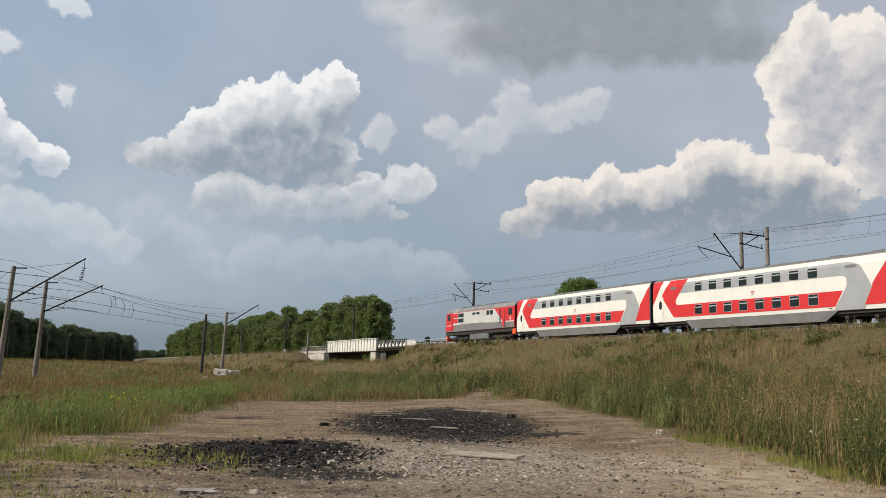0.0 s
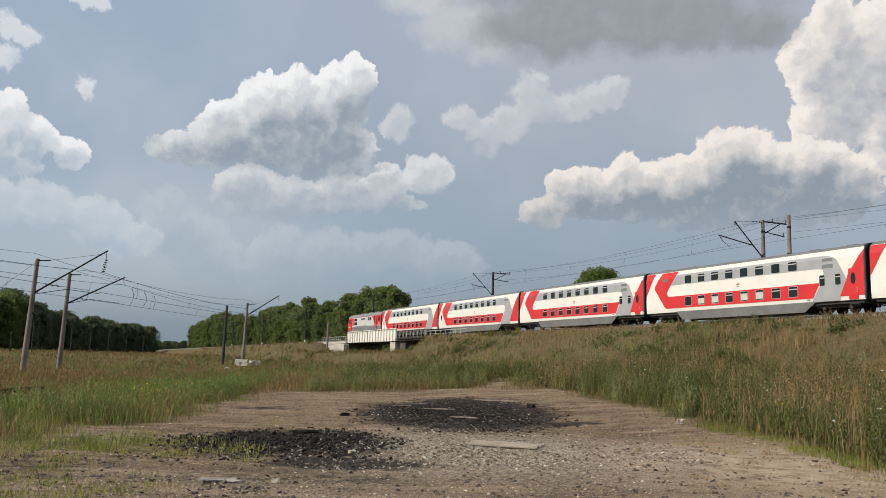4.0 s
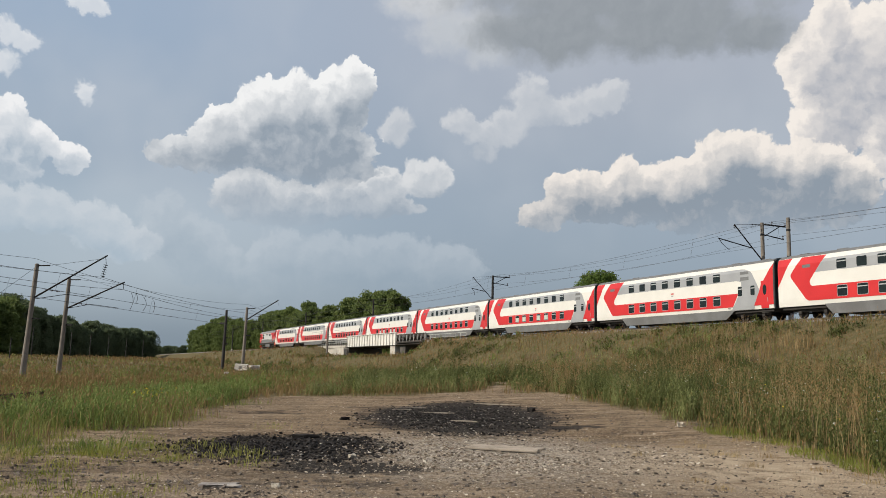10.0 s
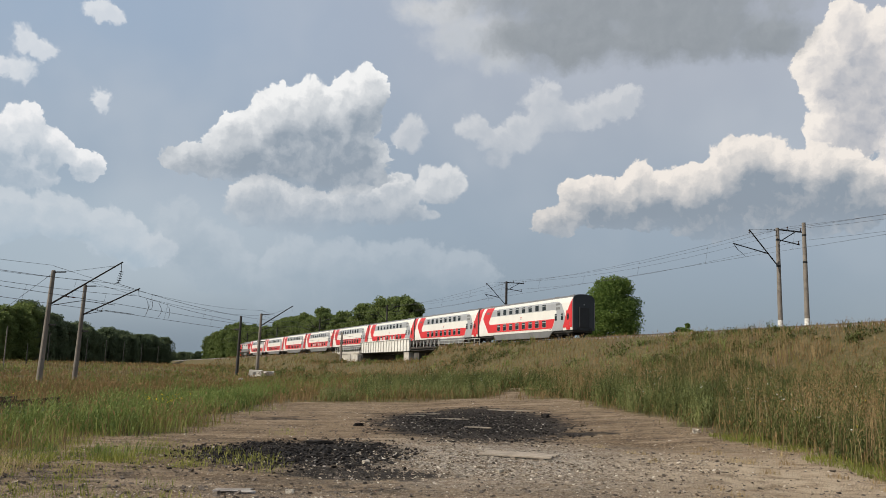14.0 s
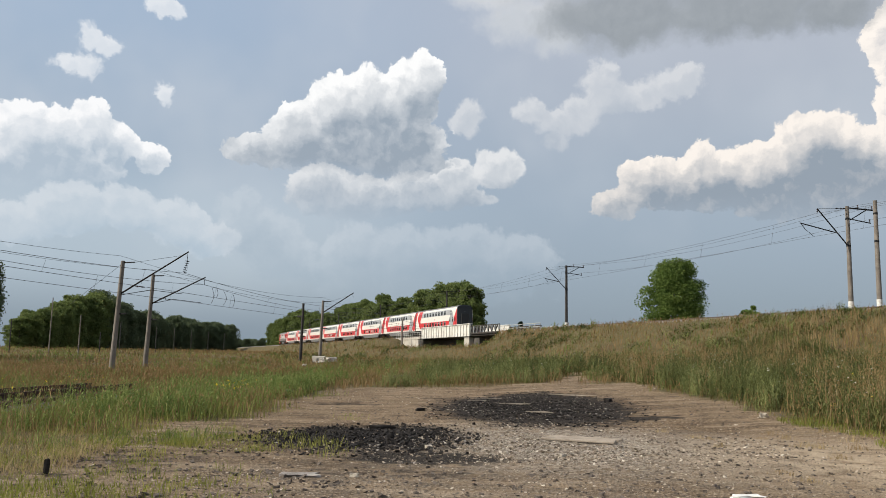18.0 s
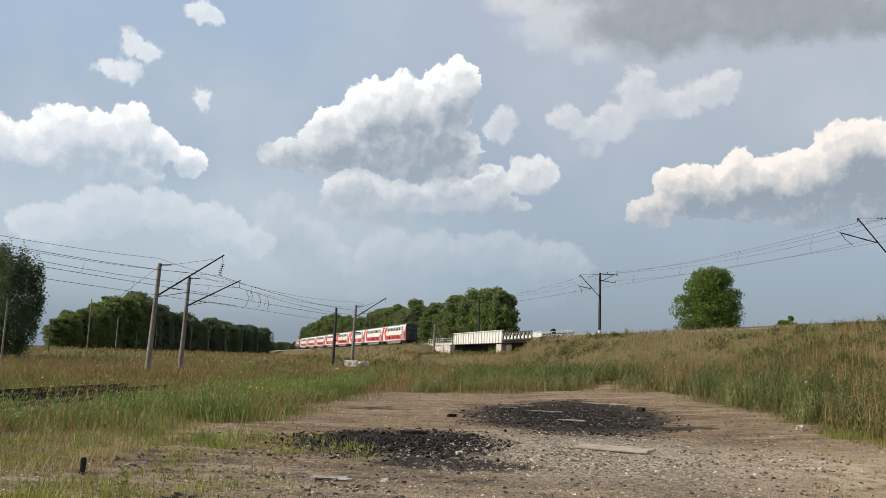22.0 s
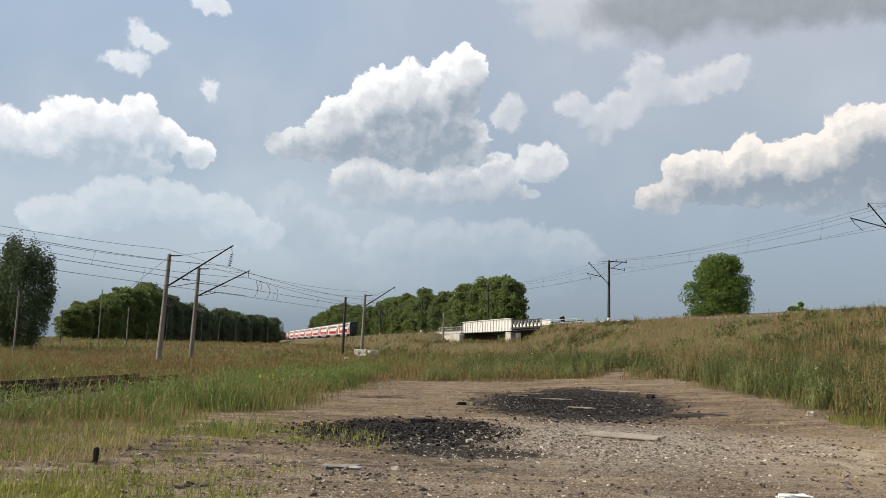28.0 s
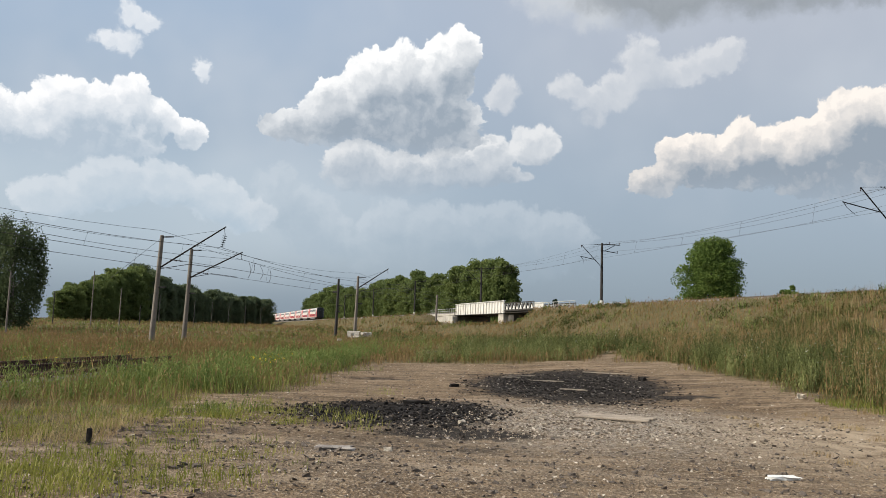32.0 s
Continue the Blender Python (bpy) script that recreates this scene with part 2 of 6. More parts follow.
def leafy(name, tones, rough=0.65, through=0.25, patch=0.15, vary=0.0, grown=True):
    """Leaves and blades: each plant has its own mix of the tones, each leaf differs a little, and some light shines through."""
    m = bpy.data.materials.new(name)
    m.use_nodes = True
    n = Net(m.node_tree)
    shader = m.node_tree.nodes["Principled BSDF"]
    chance = n.add("ShaderNodeNewGeometry").outputs["Random Per Island"]
    at = n.add("ShaderNodeTexCoord").outputs["Object"]
    if grown:
        tone = n.add("ShaderNodeAttribute")
        tone.attribute_name = "tone"
        k = n.math("ADD", n.math("MULTIPLY", chance, 0.22), n.math("MULTIPLY", tone.outputs["Fac"], 0.78))
    else:
        k = n.math("ADD", n.math("MULTIPLY", chance, 0.5), n.math("MULTIPLY", n.step(n.noise(at, patch, 3.0), 0.3, 0.7), 0.5))
    if vary:
        k = n.math("ADD", n.math("MULTIPLY", k, 1 - vary), n.math("MULTIPLY", n.add("ShaderNodeObjectInfo").outputs["Random"], vary))
    ramp = n.add("ShaderNodeValToRGB")
    ramp.color_ramp.elements[0].color = (*tones[0], 1)
    ramp.color_ramp.elements[1].color = (*tones[-1], 1)
    for i, tone in enumerate(tones[1:-1], 1):
        ramp.color_ramp.elements.new(i / (len(tones) - 1)).color = (*tone, 1)
    n.put(ramp.inputs[0], k)
    n.put(shader.inputs["Base Color"], ramp.outputs[0])
    shader.inputs["Roughness"].default_value = rough
    shader.inputs["Specular IOR Level"].default_value = 0.12
    if through:
        glow = n.add("ShaderNodeBsdfTranslucent")
        n.put(glow.inputs[0], ramp.outputs[0])
        both = n.add("ShaderNodeMixShader")
        both.inputs[0].default_value = through
        n.put(both.inputs[1], shader.outputs[0])
        n.put(both.inputs[2], glow.outputs[0])
        n.put(m.node_tree.nodes["Material Output"].inputs[0], both.outputs[0])
    return m


M_WHITE = surface("cream_paint", (0.70, 0.685, 0.645), (0.64, 0.625, 0.585), 0.38, scale=0.6, grain=14, bump=0.02)
M_RED = surface("red_paint", (0.56, 0.028, 0.03), (0.50, 0.024, 0.026), 0.38, scale=0.6, grain=14, bump=0.02)
M_GREY = surface("light_grey_paint", (0.33, 0.34, 0.355), (0.29, 0.30, 0.315), 0.42, scale=0.6, grain=14, bump=0.02)
M_SKIRT = surface("skirt_grey_paint", (0.17, 0.175, 0.18), (0.13, 0.13, 0.13), 0.55, scale=0.8, grain=14, bump=0.04)
M_ROOF = surface("roof_grey", (0.15, 0.15, 0.15), (0.10, 0.10, 0.10), 0.6, scale=0.7, grain=12, bump=0.05)
M_LOCO_ROOF = surface("loco_roof_grey", (0.25, 0.25, 0.25), (0.16, 0.16, 0.16), 0.6, scale=0.8, grain=12, bump=0.05)
M_BLACK = surface("black_rubber", (0.018, 0.019, 0.021), (0.012, 0.012, 0.013), 0.7, scale=1.0, grain=20, bump=0.1)
# near-black base colour includes the shade on the end turned from the sun
M_END = surface("end_wall_shaded", (0.028, 0.033, 0.038), (0.02, 0.024, 0.028), 0.6, scale=0.6, grain=20, bump=0.05)
M_GEAR = surface("running_gear_dirt", (0.035, 0.03, 0.026), (0.018, 0.016, 0.015), 0.8, scale=3, grain=30, bump=0.3)
M_GLASS = surface("dark_window_glass", (0.010, 0.014, 0.015), (0.016, 0.024, 0.024), 0.2, scale=0.5, grain=4, bump=0.0, gloss=0.3)
M_LOCO_PALE = surface("loco_pale_grey", (0.50, 0.50, 0.49), (0.43, 0.43, 0.42), 0.45, scale=0.6, grain=14, bump=0.02)
M_SEAL = surface("window_frame_grey", (0.36, 0.37, 0.38), (0.30, 0.31, 0.32), 0.4, bump=0.02)
M_BLIND = surface("pale_blind", (0.45, 0.50, 0.45), (0.40, 0.44, 0.40), 0.7, bump=0.05)
M_MARK = surface("marking_red", (0.55, 0.12, 0.10), (0.5, 0.1, 0.09), 0.5, bump=0.0)
M_ORANGE = surface("orange_guard", (0.75, 0.10, 0.03), (0.6, 0.08, 0.03), 0.45, bump=0.05)
M_STEEL = surface("rail_steel", (0.26, 0.23, 0.21), (0.16, 0.11, 0.08), 0.42, 0.7, scale=2, grain=30, bump=0.1)
M_RUST = surface("rusted_steel", (0.075, 0.035, 0.022), (0.03, 0.017, 0.013), 0.9, scale=4, grain=40, bump=0.5)
M_CONC = surface("pole_concrete", (0.205, 0.18, 0.155), (0.13, 0.112, 0.096), 0.9, scale=1.2, grain=25, bump=0.4, third=(0.10, 0.095, 0.09), vary=0.12)
M_CONC_L = surface("pale_concrete", (0.50, 0.47, 0.42), (0.34, 0.31, 0.27), 0.85, scale=0.9, grain=18, bump=0.3, third=(0.28, 0.25, 0.22))
M_DARKPOLE = surface("dark_pole", (0.035, 0.030, 0.028), (0.02, 0.018, 0.017), 0.8, scale=2, grain=25, bump=0.2)
M_IRON = surface("dark_iron", (0.016, 0.016, 0.017), (0.010, 0.010, 0.010), 0.75, 0.0, bump=0.1, gloss=0.25)
M_WIRE = surface("old_copper_wire", (0.045, 0.045, 0.045), (0.03, 0.03, 0.03), 0.7, 0.0, bump=0.0)
M_INSUL = surface("glazed_insulator", (0.05, 0.022, 0.016), (0.03, 0.015, 0.012), 0.25, bump=0.0)
M_LIME = surface("limewash", (0.72, 0.70, 0.66), (0.5, 0.48, 0.44), 0.9, scale=4, grain=25, bump=0.2)
M_BRIDGE = surface("bridge_white_paint", (0.72, 0.71, 0.67), (0.58, 0.56, 0.52), 0.6, scale=0.9, grain=16, bump=0.1, third=(0.42, 0.38, 0.33))
M_BRIDGE_D = surface("bridge_dark_steel", (0.05, 0.042, 0.036), (0.03, 0.025, 0.02), 0.8, scale=1.2, grain=16, bump=0.2)
M_RAILING = surface("railing_paint", (0.45, 0.46, 0.44), (0.3, 0.3, 0.28), 0.6, scale=2, grain=16, bump=0.1)
M_BALLAST = surface("ballast", (0.20, 0.18, 0.16), (0.09, 0.08, 0.07), 0.95, scale=2, grain=14, bump=1.0)
M_SLEEPER = surface("sleeper_concrete", (0.40, 0.38, 0.35), (0.25, 0.23, 0.21), 0.9, scale=2, grain=20, bump=0.3, vary=0.15)
M_BARK = surface("bark", (0.07, 0.055, 0.042), (0.03, 0.024, 0.02), 0.95, scale=3, grain=20, bump=0.8)
M_BIRCH = surface("birch_bark", (0.45, 0.43, 0.40), (0.06, 0.055, 0.05), 0.9, scale=2.5, grain=15, bump=0.3)
M_PLANK = surface("weathered_board", (0.34, 0.29, 0.235), (0.21, 0.175, 0.14), 0.9, scale=5, grain=60, bump=0.5, vary=0.15)
# concrete darkened in colour for the shade under the bridge
M_SHADED_CONC = surface("shaded_concrete", (0.10, 0.09, 0.08), (0.05, 0.045, 0.04), 0.9, scale=0.8, grain=14, bump=0.3)
M_STONE = surface("limestone_rubble", (0.52, 0.47, 0.39), (0.27, 0.235, 0.19), 0.95, scale=5, grain=40, bump=0.5)
M_COAL = surface("charred_lump", (0.010, 0.009, 0.009), (0.030, 0.026, 0.024), 0.85, scale=6, grain=40, bump=0.6, gloss=0.2)
M_RUBBLE = surface("dark_rubble", (0.15, 0.125, 0.105), (0.07, 0.058, 0.05), 0.95, scale=5, grain=40, bump=0.5, gloss=0.2)
M_ASH = surface("scorched_scrap", (0.34, 0.31, 0.28), (0.12, 0.10, 0.09), 0.8, scale=6, grain=40, bump=0.4)
M_PAPER = surface("white_scrap", (0.74, 0.74, 0.72), (0.6, 0.6, 0.58), 0.7, scale=6, grain=40, bump=0.2)
M_LEAF = leafy("broad_leaf", [(0.088, 0.122, 0.044), (0.14, 0.182, 0.06), (0.21, 0.25, 0.085)], through=0.4, vary=0.3)
M_LEAF_L = leafy("linden_leaf", [(0.07, 0.115, 0.03), (0.12, 0.178, 0.044), (0.18, 0.235, 0.062)], through=0.4)
# far wood: the bluish lift of distant haze is mixed into the leaf colour
M_LEAF_HAZY = leafy("hazy_leaf", [(0.085, 0.115, 0.068), (0.112, 0.145, 0.08), (0.148, 0.176, 0.092)], through=0.4, vary=0.3)
M_LEAF_B = leafy("birch_leaf", [(0.055, 0.078, 0.042), (0.08, 0.107, 0.052), (0.112, 0.14, 0.064)], through=0.35)
M_NEEDLE = leafy("needles", [(0.006, 0.018, 0.008), (0.014, 0.032, 0.013)], through=0.1)
M_GRASS = leafy("field_grass", [(0.075, 0.075, 0.024), (0.14, 0.112, 0.042), (0.225, 0.152, 0.072), (0.345, 0.24, 0.13)])
M_WEED = leafy("green_weed", [(0.08, 0.12, 0.034), (0.155, 0.205, 0.056), (0.29, 0.325, 0.11)])
M_TALL = leafy("tall_weed", [(0.034, 0.05, 0.017), (0.088, 0.105, 0.034), (0.195, 0.19, 0.07)])
M_WORM = leafy("grey_green_weed", [(0.095, 0.115, 0.04), (0.175, 0.195, 0.07), (0.29, 0.30, 0.13)])
M_SEED = leafy("seed_head", [(0.17, 0.10, 0.045), (0.265, 0.165, 0.075), (0.37, 0.26, 0.13)])
M_MEADOW = leafy("green_meadow", [(0.088, 0.118, 0.03), (0.175, 0.20, 0.052), (0.31, 0.30, 0.10)])
M_STRAW = leafy("dry_straw", [(0.22, 0.145, 0.07), (0.32, 0.235, 0.12), (0.45, 0.36, 0.20)])
M_YOUNG = leafy("short_yellow_grass", [(0.12, 0.15, 0.03), (0.22, 0.235, 0.05), (0.36, 0.33, 0.10)])
M_BROAD = leafy("burdock_leaf", [(0.06, 0.11, 0.025), (0.13, 0.20, 0.05)], grown=False)
M_BLOOM = leafy("yellow_bloom", [(0.55, 0.42, 0.02), (0.7, 0.55, 0.04)], through=0.0, grown=False)
M_BLOOM_W = leafy("pale_bloom", [(0.42, 0.44, 0.36), (0.58, 0.58, 0.52)], through=0.0, grown=False)
M_GRAVEL = leafy("mixed_gravel", [(0.075, 0.06, 0.048), (0.19, 0.15, 0.115), (0.36, 0.30, 0.235), (0.62, 0.56, 0.48)], rough=0.95, through=0.0)


# ---------------------------------------------------------------- building helpers
def mesh_of(name, verts, faces, material, smooth=False):
    me = bpy.data.meshes.new(name)
    me.from_pydata(verts, [], faces)
    me.materials.append(material)
    if smooth:
        me.polygons.foreach_set("use_smooth", [True] * len(me.polygons))
    me.update()
    return me


def bulk(name, verts, sides, material):
    """A mesh from arrays: vertices (n, 3) and faces (m, 3 or 4)."""
    verts, sides = np.asarray(verts, np.float32), np.asarray(sides, np.int32)
    me = bpy.data.meshes.new(name)
    m, k = sides.shape
    me.vertices.add(len(verts))
    me.vertices.foreach_set("co", verts.ravel())
    me.loops.add(m * k)
    me.loops.foreach_set("vertex_index", sides.ravel())
    me.polygons.add(m)
    me.polygons.foreach_set("loop_start", np.arange(m, dtype=np.int32) * k)
    me.update(calc_edges=True)
    me.materials.append(material)
    return me


def part(name, shape, material, parent, label=""):
    """Links a bmesh, or a finished mesh, as one object under a thing or a part."""
    if isinstance(shape, bmesh.types.BMesh):
        me = bpy.data.meshes.new(name)
        shape.to_mesh(me)
        shape.free()
        me.materials.append(material)
    else:
        me = shape
    ob = new(name, me)
    ob.parent = parent
    if label:
        ob["label"] = label
    return ob


def box(bm, x0, x1, y0, y1, z0, z1, bevel=0.0):
    got = bmesh.ops.create_cube(bm, size=1.0, matrix=Matrix.Translation(((x0 + x1) / 2, (y0 + y1) / 2, (z0 + z1) / 2)) @ Matrix.Diagonal((x1 - x0, y1 - y0, z1 - z0, 1)))
    if bevel:
        edges = list({e for v in got["verts"] for e in v.link_edges})
        bmesh.ops.bevel(bm, geom=edges, offset=bevel, segments=1, affect="EDGES")
    return bm


def boxed(*ranges, bevel=0.0):
    return box(bmesh.new(), *ranges, bevel=bevel)


def rod(bm, a, b, r0, r1=None, sides=8):
    a, b = Vector(a), Vector(b)
    r1 = r0 if r1 is None else r1
    turn = (b - a).to_track_quat("Z", "Y").to_matrix().to_4x4()
    bmesh.ops.create_cone(bm, cap_ends=True, segments=sides, radius1=r0, radius2=r1, depth=(b - a).length, matrix=Matrix.Translation((a + b) / 2) @ turn)
    return bm


def rodded(a, b, r0, r1=None, sides=8):
    return rod(bmesh.new(), a, b, r0, r1, sides)


def thing(name, at, label, category, group="", turn=0.0):
    ob = new(name)
    ob.matrix_world = pose(*at, 0, 0, turn)
    return tagged(ob, label, category, group)


# ---------------------------------------------------------------- the lie of the land
TRACK_TURN = radians(-22.87)
ALONG = Vector((math.sin(TRACK_TURN), math.cos(TRACK_TURN), 0))     # the way the train goes
ACROSS = Vector((math.cos(TRACK_TURN), -math.sin(TRACK_TURN), 0))   # from the camera's side to the far side
TRACK_Q, RAIL_Z, BED_Z = 54.6, 6.25, 5.62
TRACK_ANGLE = math.degrees(math.atan2(ALONG.y, ALONG.x))


def on_line(s, q, z=0.0):
    return ALONG * s + ACROSS * q + Vector((0, 0, z))


def ease(v, lo, hi):
    k = np.clip((v - lo) / (hi - lo), 0, 1)
    return k * k * (3 - 2 * k)


def ramp_up(v, lo, hi):
    return np.clip((v - lo) / (hi - lo), 0, 1)


def ripple(x, y):
    return (np.sin(x * 0.31 + 1.7 * np.sin(y * 0.13)) * np.sin(y * 0.23 + 1.3 * np.sin(x * 0.11 + 2)) + 0.5 * np.sin(x * 0.83 + y * 0.61) * np.sin(y * 0.97 - x * 0.37))


def height(x, y):
    """The ground's height over the clearing."""
    x, y = np.asarray(x, float), np.asarray(y, float)
    s, q = ALONG.x * x + ALONG.y * y, ACROSS.x * x + ACROSS.y * y
    r = np.hypot(x, y)
    bank = BED_Z * (0.36 * ramp_up(q, 13, 46.5) + 0.64 * ease(q, 35, 49.8))
    away = 2.2 * ease(r, 85, 240)
    bank = np.where(q > 59.5, BED_Z - (BED_Z - 2.2) * ease(q, 59.5, 68), bank)
    near = np.clip(51.5 - q, 0, 16)
    cut = (ease(s, 121 - 1.9 * near, 126 - 1.7 * near) - ease(s, 165 - 1.0 * near, 181 - 0.9 * near)) * ease(q, 35, 42)
    z = np.maximum(bank * (1 - cut) + (0.9 + 2.2 * ramp_up(51.5 - q, 0, 4)) * cut, away * (1 - ease(q, 30, 44) * cut))
    rough = 0.10 * ripple(x, y) * ease(r, 25, 60) * (1 - ease(q, 44, 48) * (1 - ease(q, 60, 64)))
    return z + rough + 0.035 * ripple(x * 2.1, y * 2.1) * (1 - ease(r, 40, 60))


def bare(x, y):
    """How bare the ground is: 1 in the middle of the clearing, 0 in the grass."""
    x, y = np.asarray(x, float), np.asarray(y, float)
    wob = 0.55 * np.sin(y * 0.55 + 1) + 0.35 * np.sin(y * 1.37 + x * 0.4) + 0.25 * np.sin(y * 2.9 + x)
    west = -7.0 - 0.06 * np.maximum(y - 24, 0) + wob - 0.4
    east = 8.1 - 0.075 * np.maximum(y - 20, 0) - 0.5 * wob
    lane = np.minimum(x - west, east - x)
    lane = np.minimum(lane, (45.0 + 1.5 * np.sin(x * 0.9) - y) * 0.35)
    path = 1.0 + 0.9 * wob - np.abs(x - (3.6 + 0.09 * (y - 45)))
    path = np.where((y > 40) & (y < 57), path, -5.0)
    return ramp_up(np.maximum(lane, path), -0.6, 0.9)


# ---------------------------------------------------------------- ground
def ground_material():
    m = bpy.data.materials.new("ground_earth")
    m.use_nodes = True
    n = Net(m.node_tree)
    shader = m.node_tree.nodes["Principled BSDF"]
    at = n.add("ShaderNodeTexCoord").outputs["Object"]

    def mask(name):
        node = n.add("ShaderNodeAttribute")
        node.attribute_name = name
        return node.outputs["Fac"]

    broad, mid, fine, dust = n.noise(at, 0.35, 5.0), n.noise(at, 2.2, 6.0, 0.6), n.noise(at, 14.0, 6.0, 0.7), n.noise(at, 60.0, 3.0, 0.7)
    pebble = n.add("ShaderNodeTexVoronoi")
    n.put(pebble.inputs["Vector"], at)
    pebble.inputs["Scale"].default_value = 24.0
    grit = n.split(pebble.outputs["Color"])[0]
    dirt = n.mix(n.step(broad, 0.35, 0.65), (0.145, 0.098, 0.058), (0.25, 0.18, 0.115))
    dirt = n.mix(n.math("MULTIPLY", n.step(mid, 0.47, 0.62), 0.75), dirt, (0.085, 0.058, 0.036))
    dirt = n.mix(n.math("MULTIPLY", n.step(fine, 0.51, 0.61), 0.8), dirt, (0.44, 0.345, 0.24))
    dirt = n.mix(n.math("MULTIPLY", n.step(dust, 0.5, 0.6), 0.5), dirt, (0.07, 0.05, 0.035))
    # long trodden and driven streaks across the clearing
    streak = n.noise(n.vec("MULTIPLY", at, (0.3, 1.5, 1.0)), 1.0, 5.0, 0.6)
    dirt = n.mix(n.math("MULTIPLY", n.step(streak, 0.52, 0.66), 0.55), dirt, (0.37, 0.29, 0.205))
    dirt = n.mix(n.math("MULTIPLY", n.step(streak, 0.46, 0.34), 0.6), dirt, (0.095, 0.068, 0.044))
    stones = n.mix(grit, (0.07, 0.055, 0.04), (0.48, 0.42, 0.35))
    k = n.math("MULTIPLY", mask("gravel"), n.step(n.math("ADD", mid, n.math("MULTIPLY", fine, 0.3)), 0.38, 0.68))
    dirt = n.mix(k, dirt, stones)
    pale = n.math("MULTIPLY", mask("pale"), n.step(mid, 0.3, 0.62))
    dirt = n.mix(pale, dirt, (0.44, 0.35, 0.25))
    soot = n.math("ADD", mask("soot"), n.math("MULTIPLY", n.math("SUBTRACT", mid, 0.5), 1.0))
    soot = n.step(n.math("ADD", soot, n.math("MULTIPLY", n.math("SUBTRACT", fine, 0.5), 0.7)), 0.35, 0.72)
    dirt = n.mix(n.math("MULTIPLY", soot, 0.93), dirt, n.mix(n.step(fine, 0.45, 0.75), (0.014, 0.012, 0.011), (0.05, 0.043, 0.038)))
    turf = n.mix(n.step(mid, 0.35, 0.65), (0.085, 0.078, 0.032), (0.14, 0.108, 0.056))
    turf = n.mix(n.math("MULTIPLY", n.step(broad, 0.5, 0.7), 0.7), turf, (0.115, 0.08, 0.045))
    open_k = n.step(n.math("ADD", mask("bare"), n.math("MULTIPLY", n.math("SUBTRACT", mid, 0.5), 0.9)), 0.35, 0.65)
    n.put(shader.inputs["Base Color"], n.mix(open_k, turf, dirt))
    shader.inputs["Roughness"].default_value = 0.95
    shader.inputs["Specular IOR Level"].default_value = 0.15
    relief = n.add("ShaderNodeBump")
    relief.inputs["Strength"].default_value, relief.inputs["Distance"].default_value = 1.0, 0.1
    n.put(relief.inputs["Height"], n.math("ADD", n.math("MULTIPLY", fine, 0.55), n.math("ADD", n.math("MULTIPLY", mid, 0.9), n.math("MULTIPLY", pebble.outputs["Distance"], 0.35))))
    n.put(shader.inputs["Normal"], relief.outputs[0])
    return m


def blot(x, y, cx, cy, a, b, full=1.25):
    return np.clip(full - np.hypot((x - cx) / a, (y - cy) / b), 0, 1)


def soot_at(x, y):
    return np.maximum.reduce([blot(x, y, -2.8, 17.4, 1.95, 2.8, 1.6), blot(x, y, 1.0, 29.5, 2.6, 6.5, 1.8), blot(x, y, -1.3, 14.2, 1.8, 1.0, 1.4) * 0.9, blot(x, y, 3.6, 24.8, 2.2, 1.2, 1.3) * 0.8, blot(x, y, -5.4, 29.5, 2.2, 1.6) * 0.6, blot(x, y, -2.0, 34.0, 4.0, 1.3) * 0.55, blot(x, y, 0.8, 21.2, 1.8, 1.2) * 0.7, blot(x, y, -5.6, 12.6, 3.4, 3.6) * 0.46, blot(x, y, -1.5, 12.3, 3.0, 0.7) * 0.5])


def build_ground():
    angles = np.radians(np.concatenate([np.arange(-42, 42, 0.3), np.arange(42, 318, 4.0)]))
    radii = [0.002]
    while radii[-1] < 3400:
        r = radii[-1]
        radii.append(r * (2.0 if r < 0.5 else 1.15 if r < 6 else 1.014 if r < 62 else 1.022 if r < 240 else 1.12))
    radii = np.array(radii)
    rr, aa = np.meshgrid(radii, angles, indexing="ij")
    x, y = (rr * np.sin(aa)).ravel(), (rr * np.cos(aa)).ravel() - 0.6
    x, y = np.append(x, 0.0), np.append(y, 0.0)
    z = height(x, y)
    n, m = len(radii), len(angles)
    i, j = np.meshgrid(np.arange(n - 1), np.arange(m), indexing="ij")
    k = (j + 1) % m
    quads = np.stack([i * m + j, i * m + k, (i + 1) * m + k, (i + 1) * m + j], -1).reshape(-1, 4)
    me = bulk("ground", np.stack([x, y, z], 1), quads[:, ::-1], ground_material())
    me.polygons.foreach_set("use_smooth", [True] * len(me.polygons))
    values = {"bare": bare(x, y), "soot": soot_at(x, y),
              "gravel": np.clip(np.maximum(blot(x, y, 1.3, 16.8, 3.6, 4.6, 1.4), 0.25 * blot(x, y, -1.0, 11.0, 6, 3)), 0, 1),
              "pale": blot(x, y, 6.0, 15.0, 3.2, 5.0)}
    for name, v in values.items():
        me.attributes.new(name, "FLOAT", "POINT").data.foreach_set("value", v.astype(np.float32))
    return tagged(new("ground", me), "bare earth clearing in rough grassland with a long grassy railway bank", "ground", kind="structure")


build_ground()

# ---------------------------------------------------------------- grass and weeds
rng = np.random.default_rng(7)


def scatter(count, r0, r1, a0=-44.0, a1=42.0, power=1.0):
    """Places spread over a sector, thinning out with distance."""
    k = rng.random(count)
    r = r0 * (r1 / r0) ** k if power == 1.0 else (r0 ** power + k * (r1 ** power - r0 ** power)) ** (1 / power)
    a = np.radians(a0 + (a1 - a0) * rng.random(count))
    return r * np.sin(a), r * np.cos(a), r


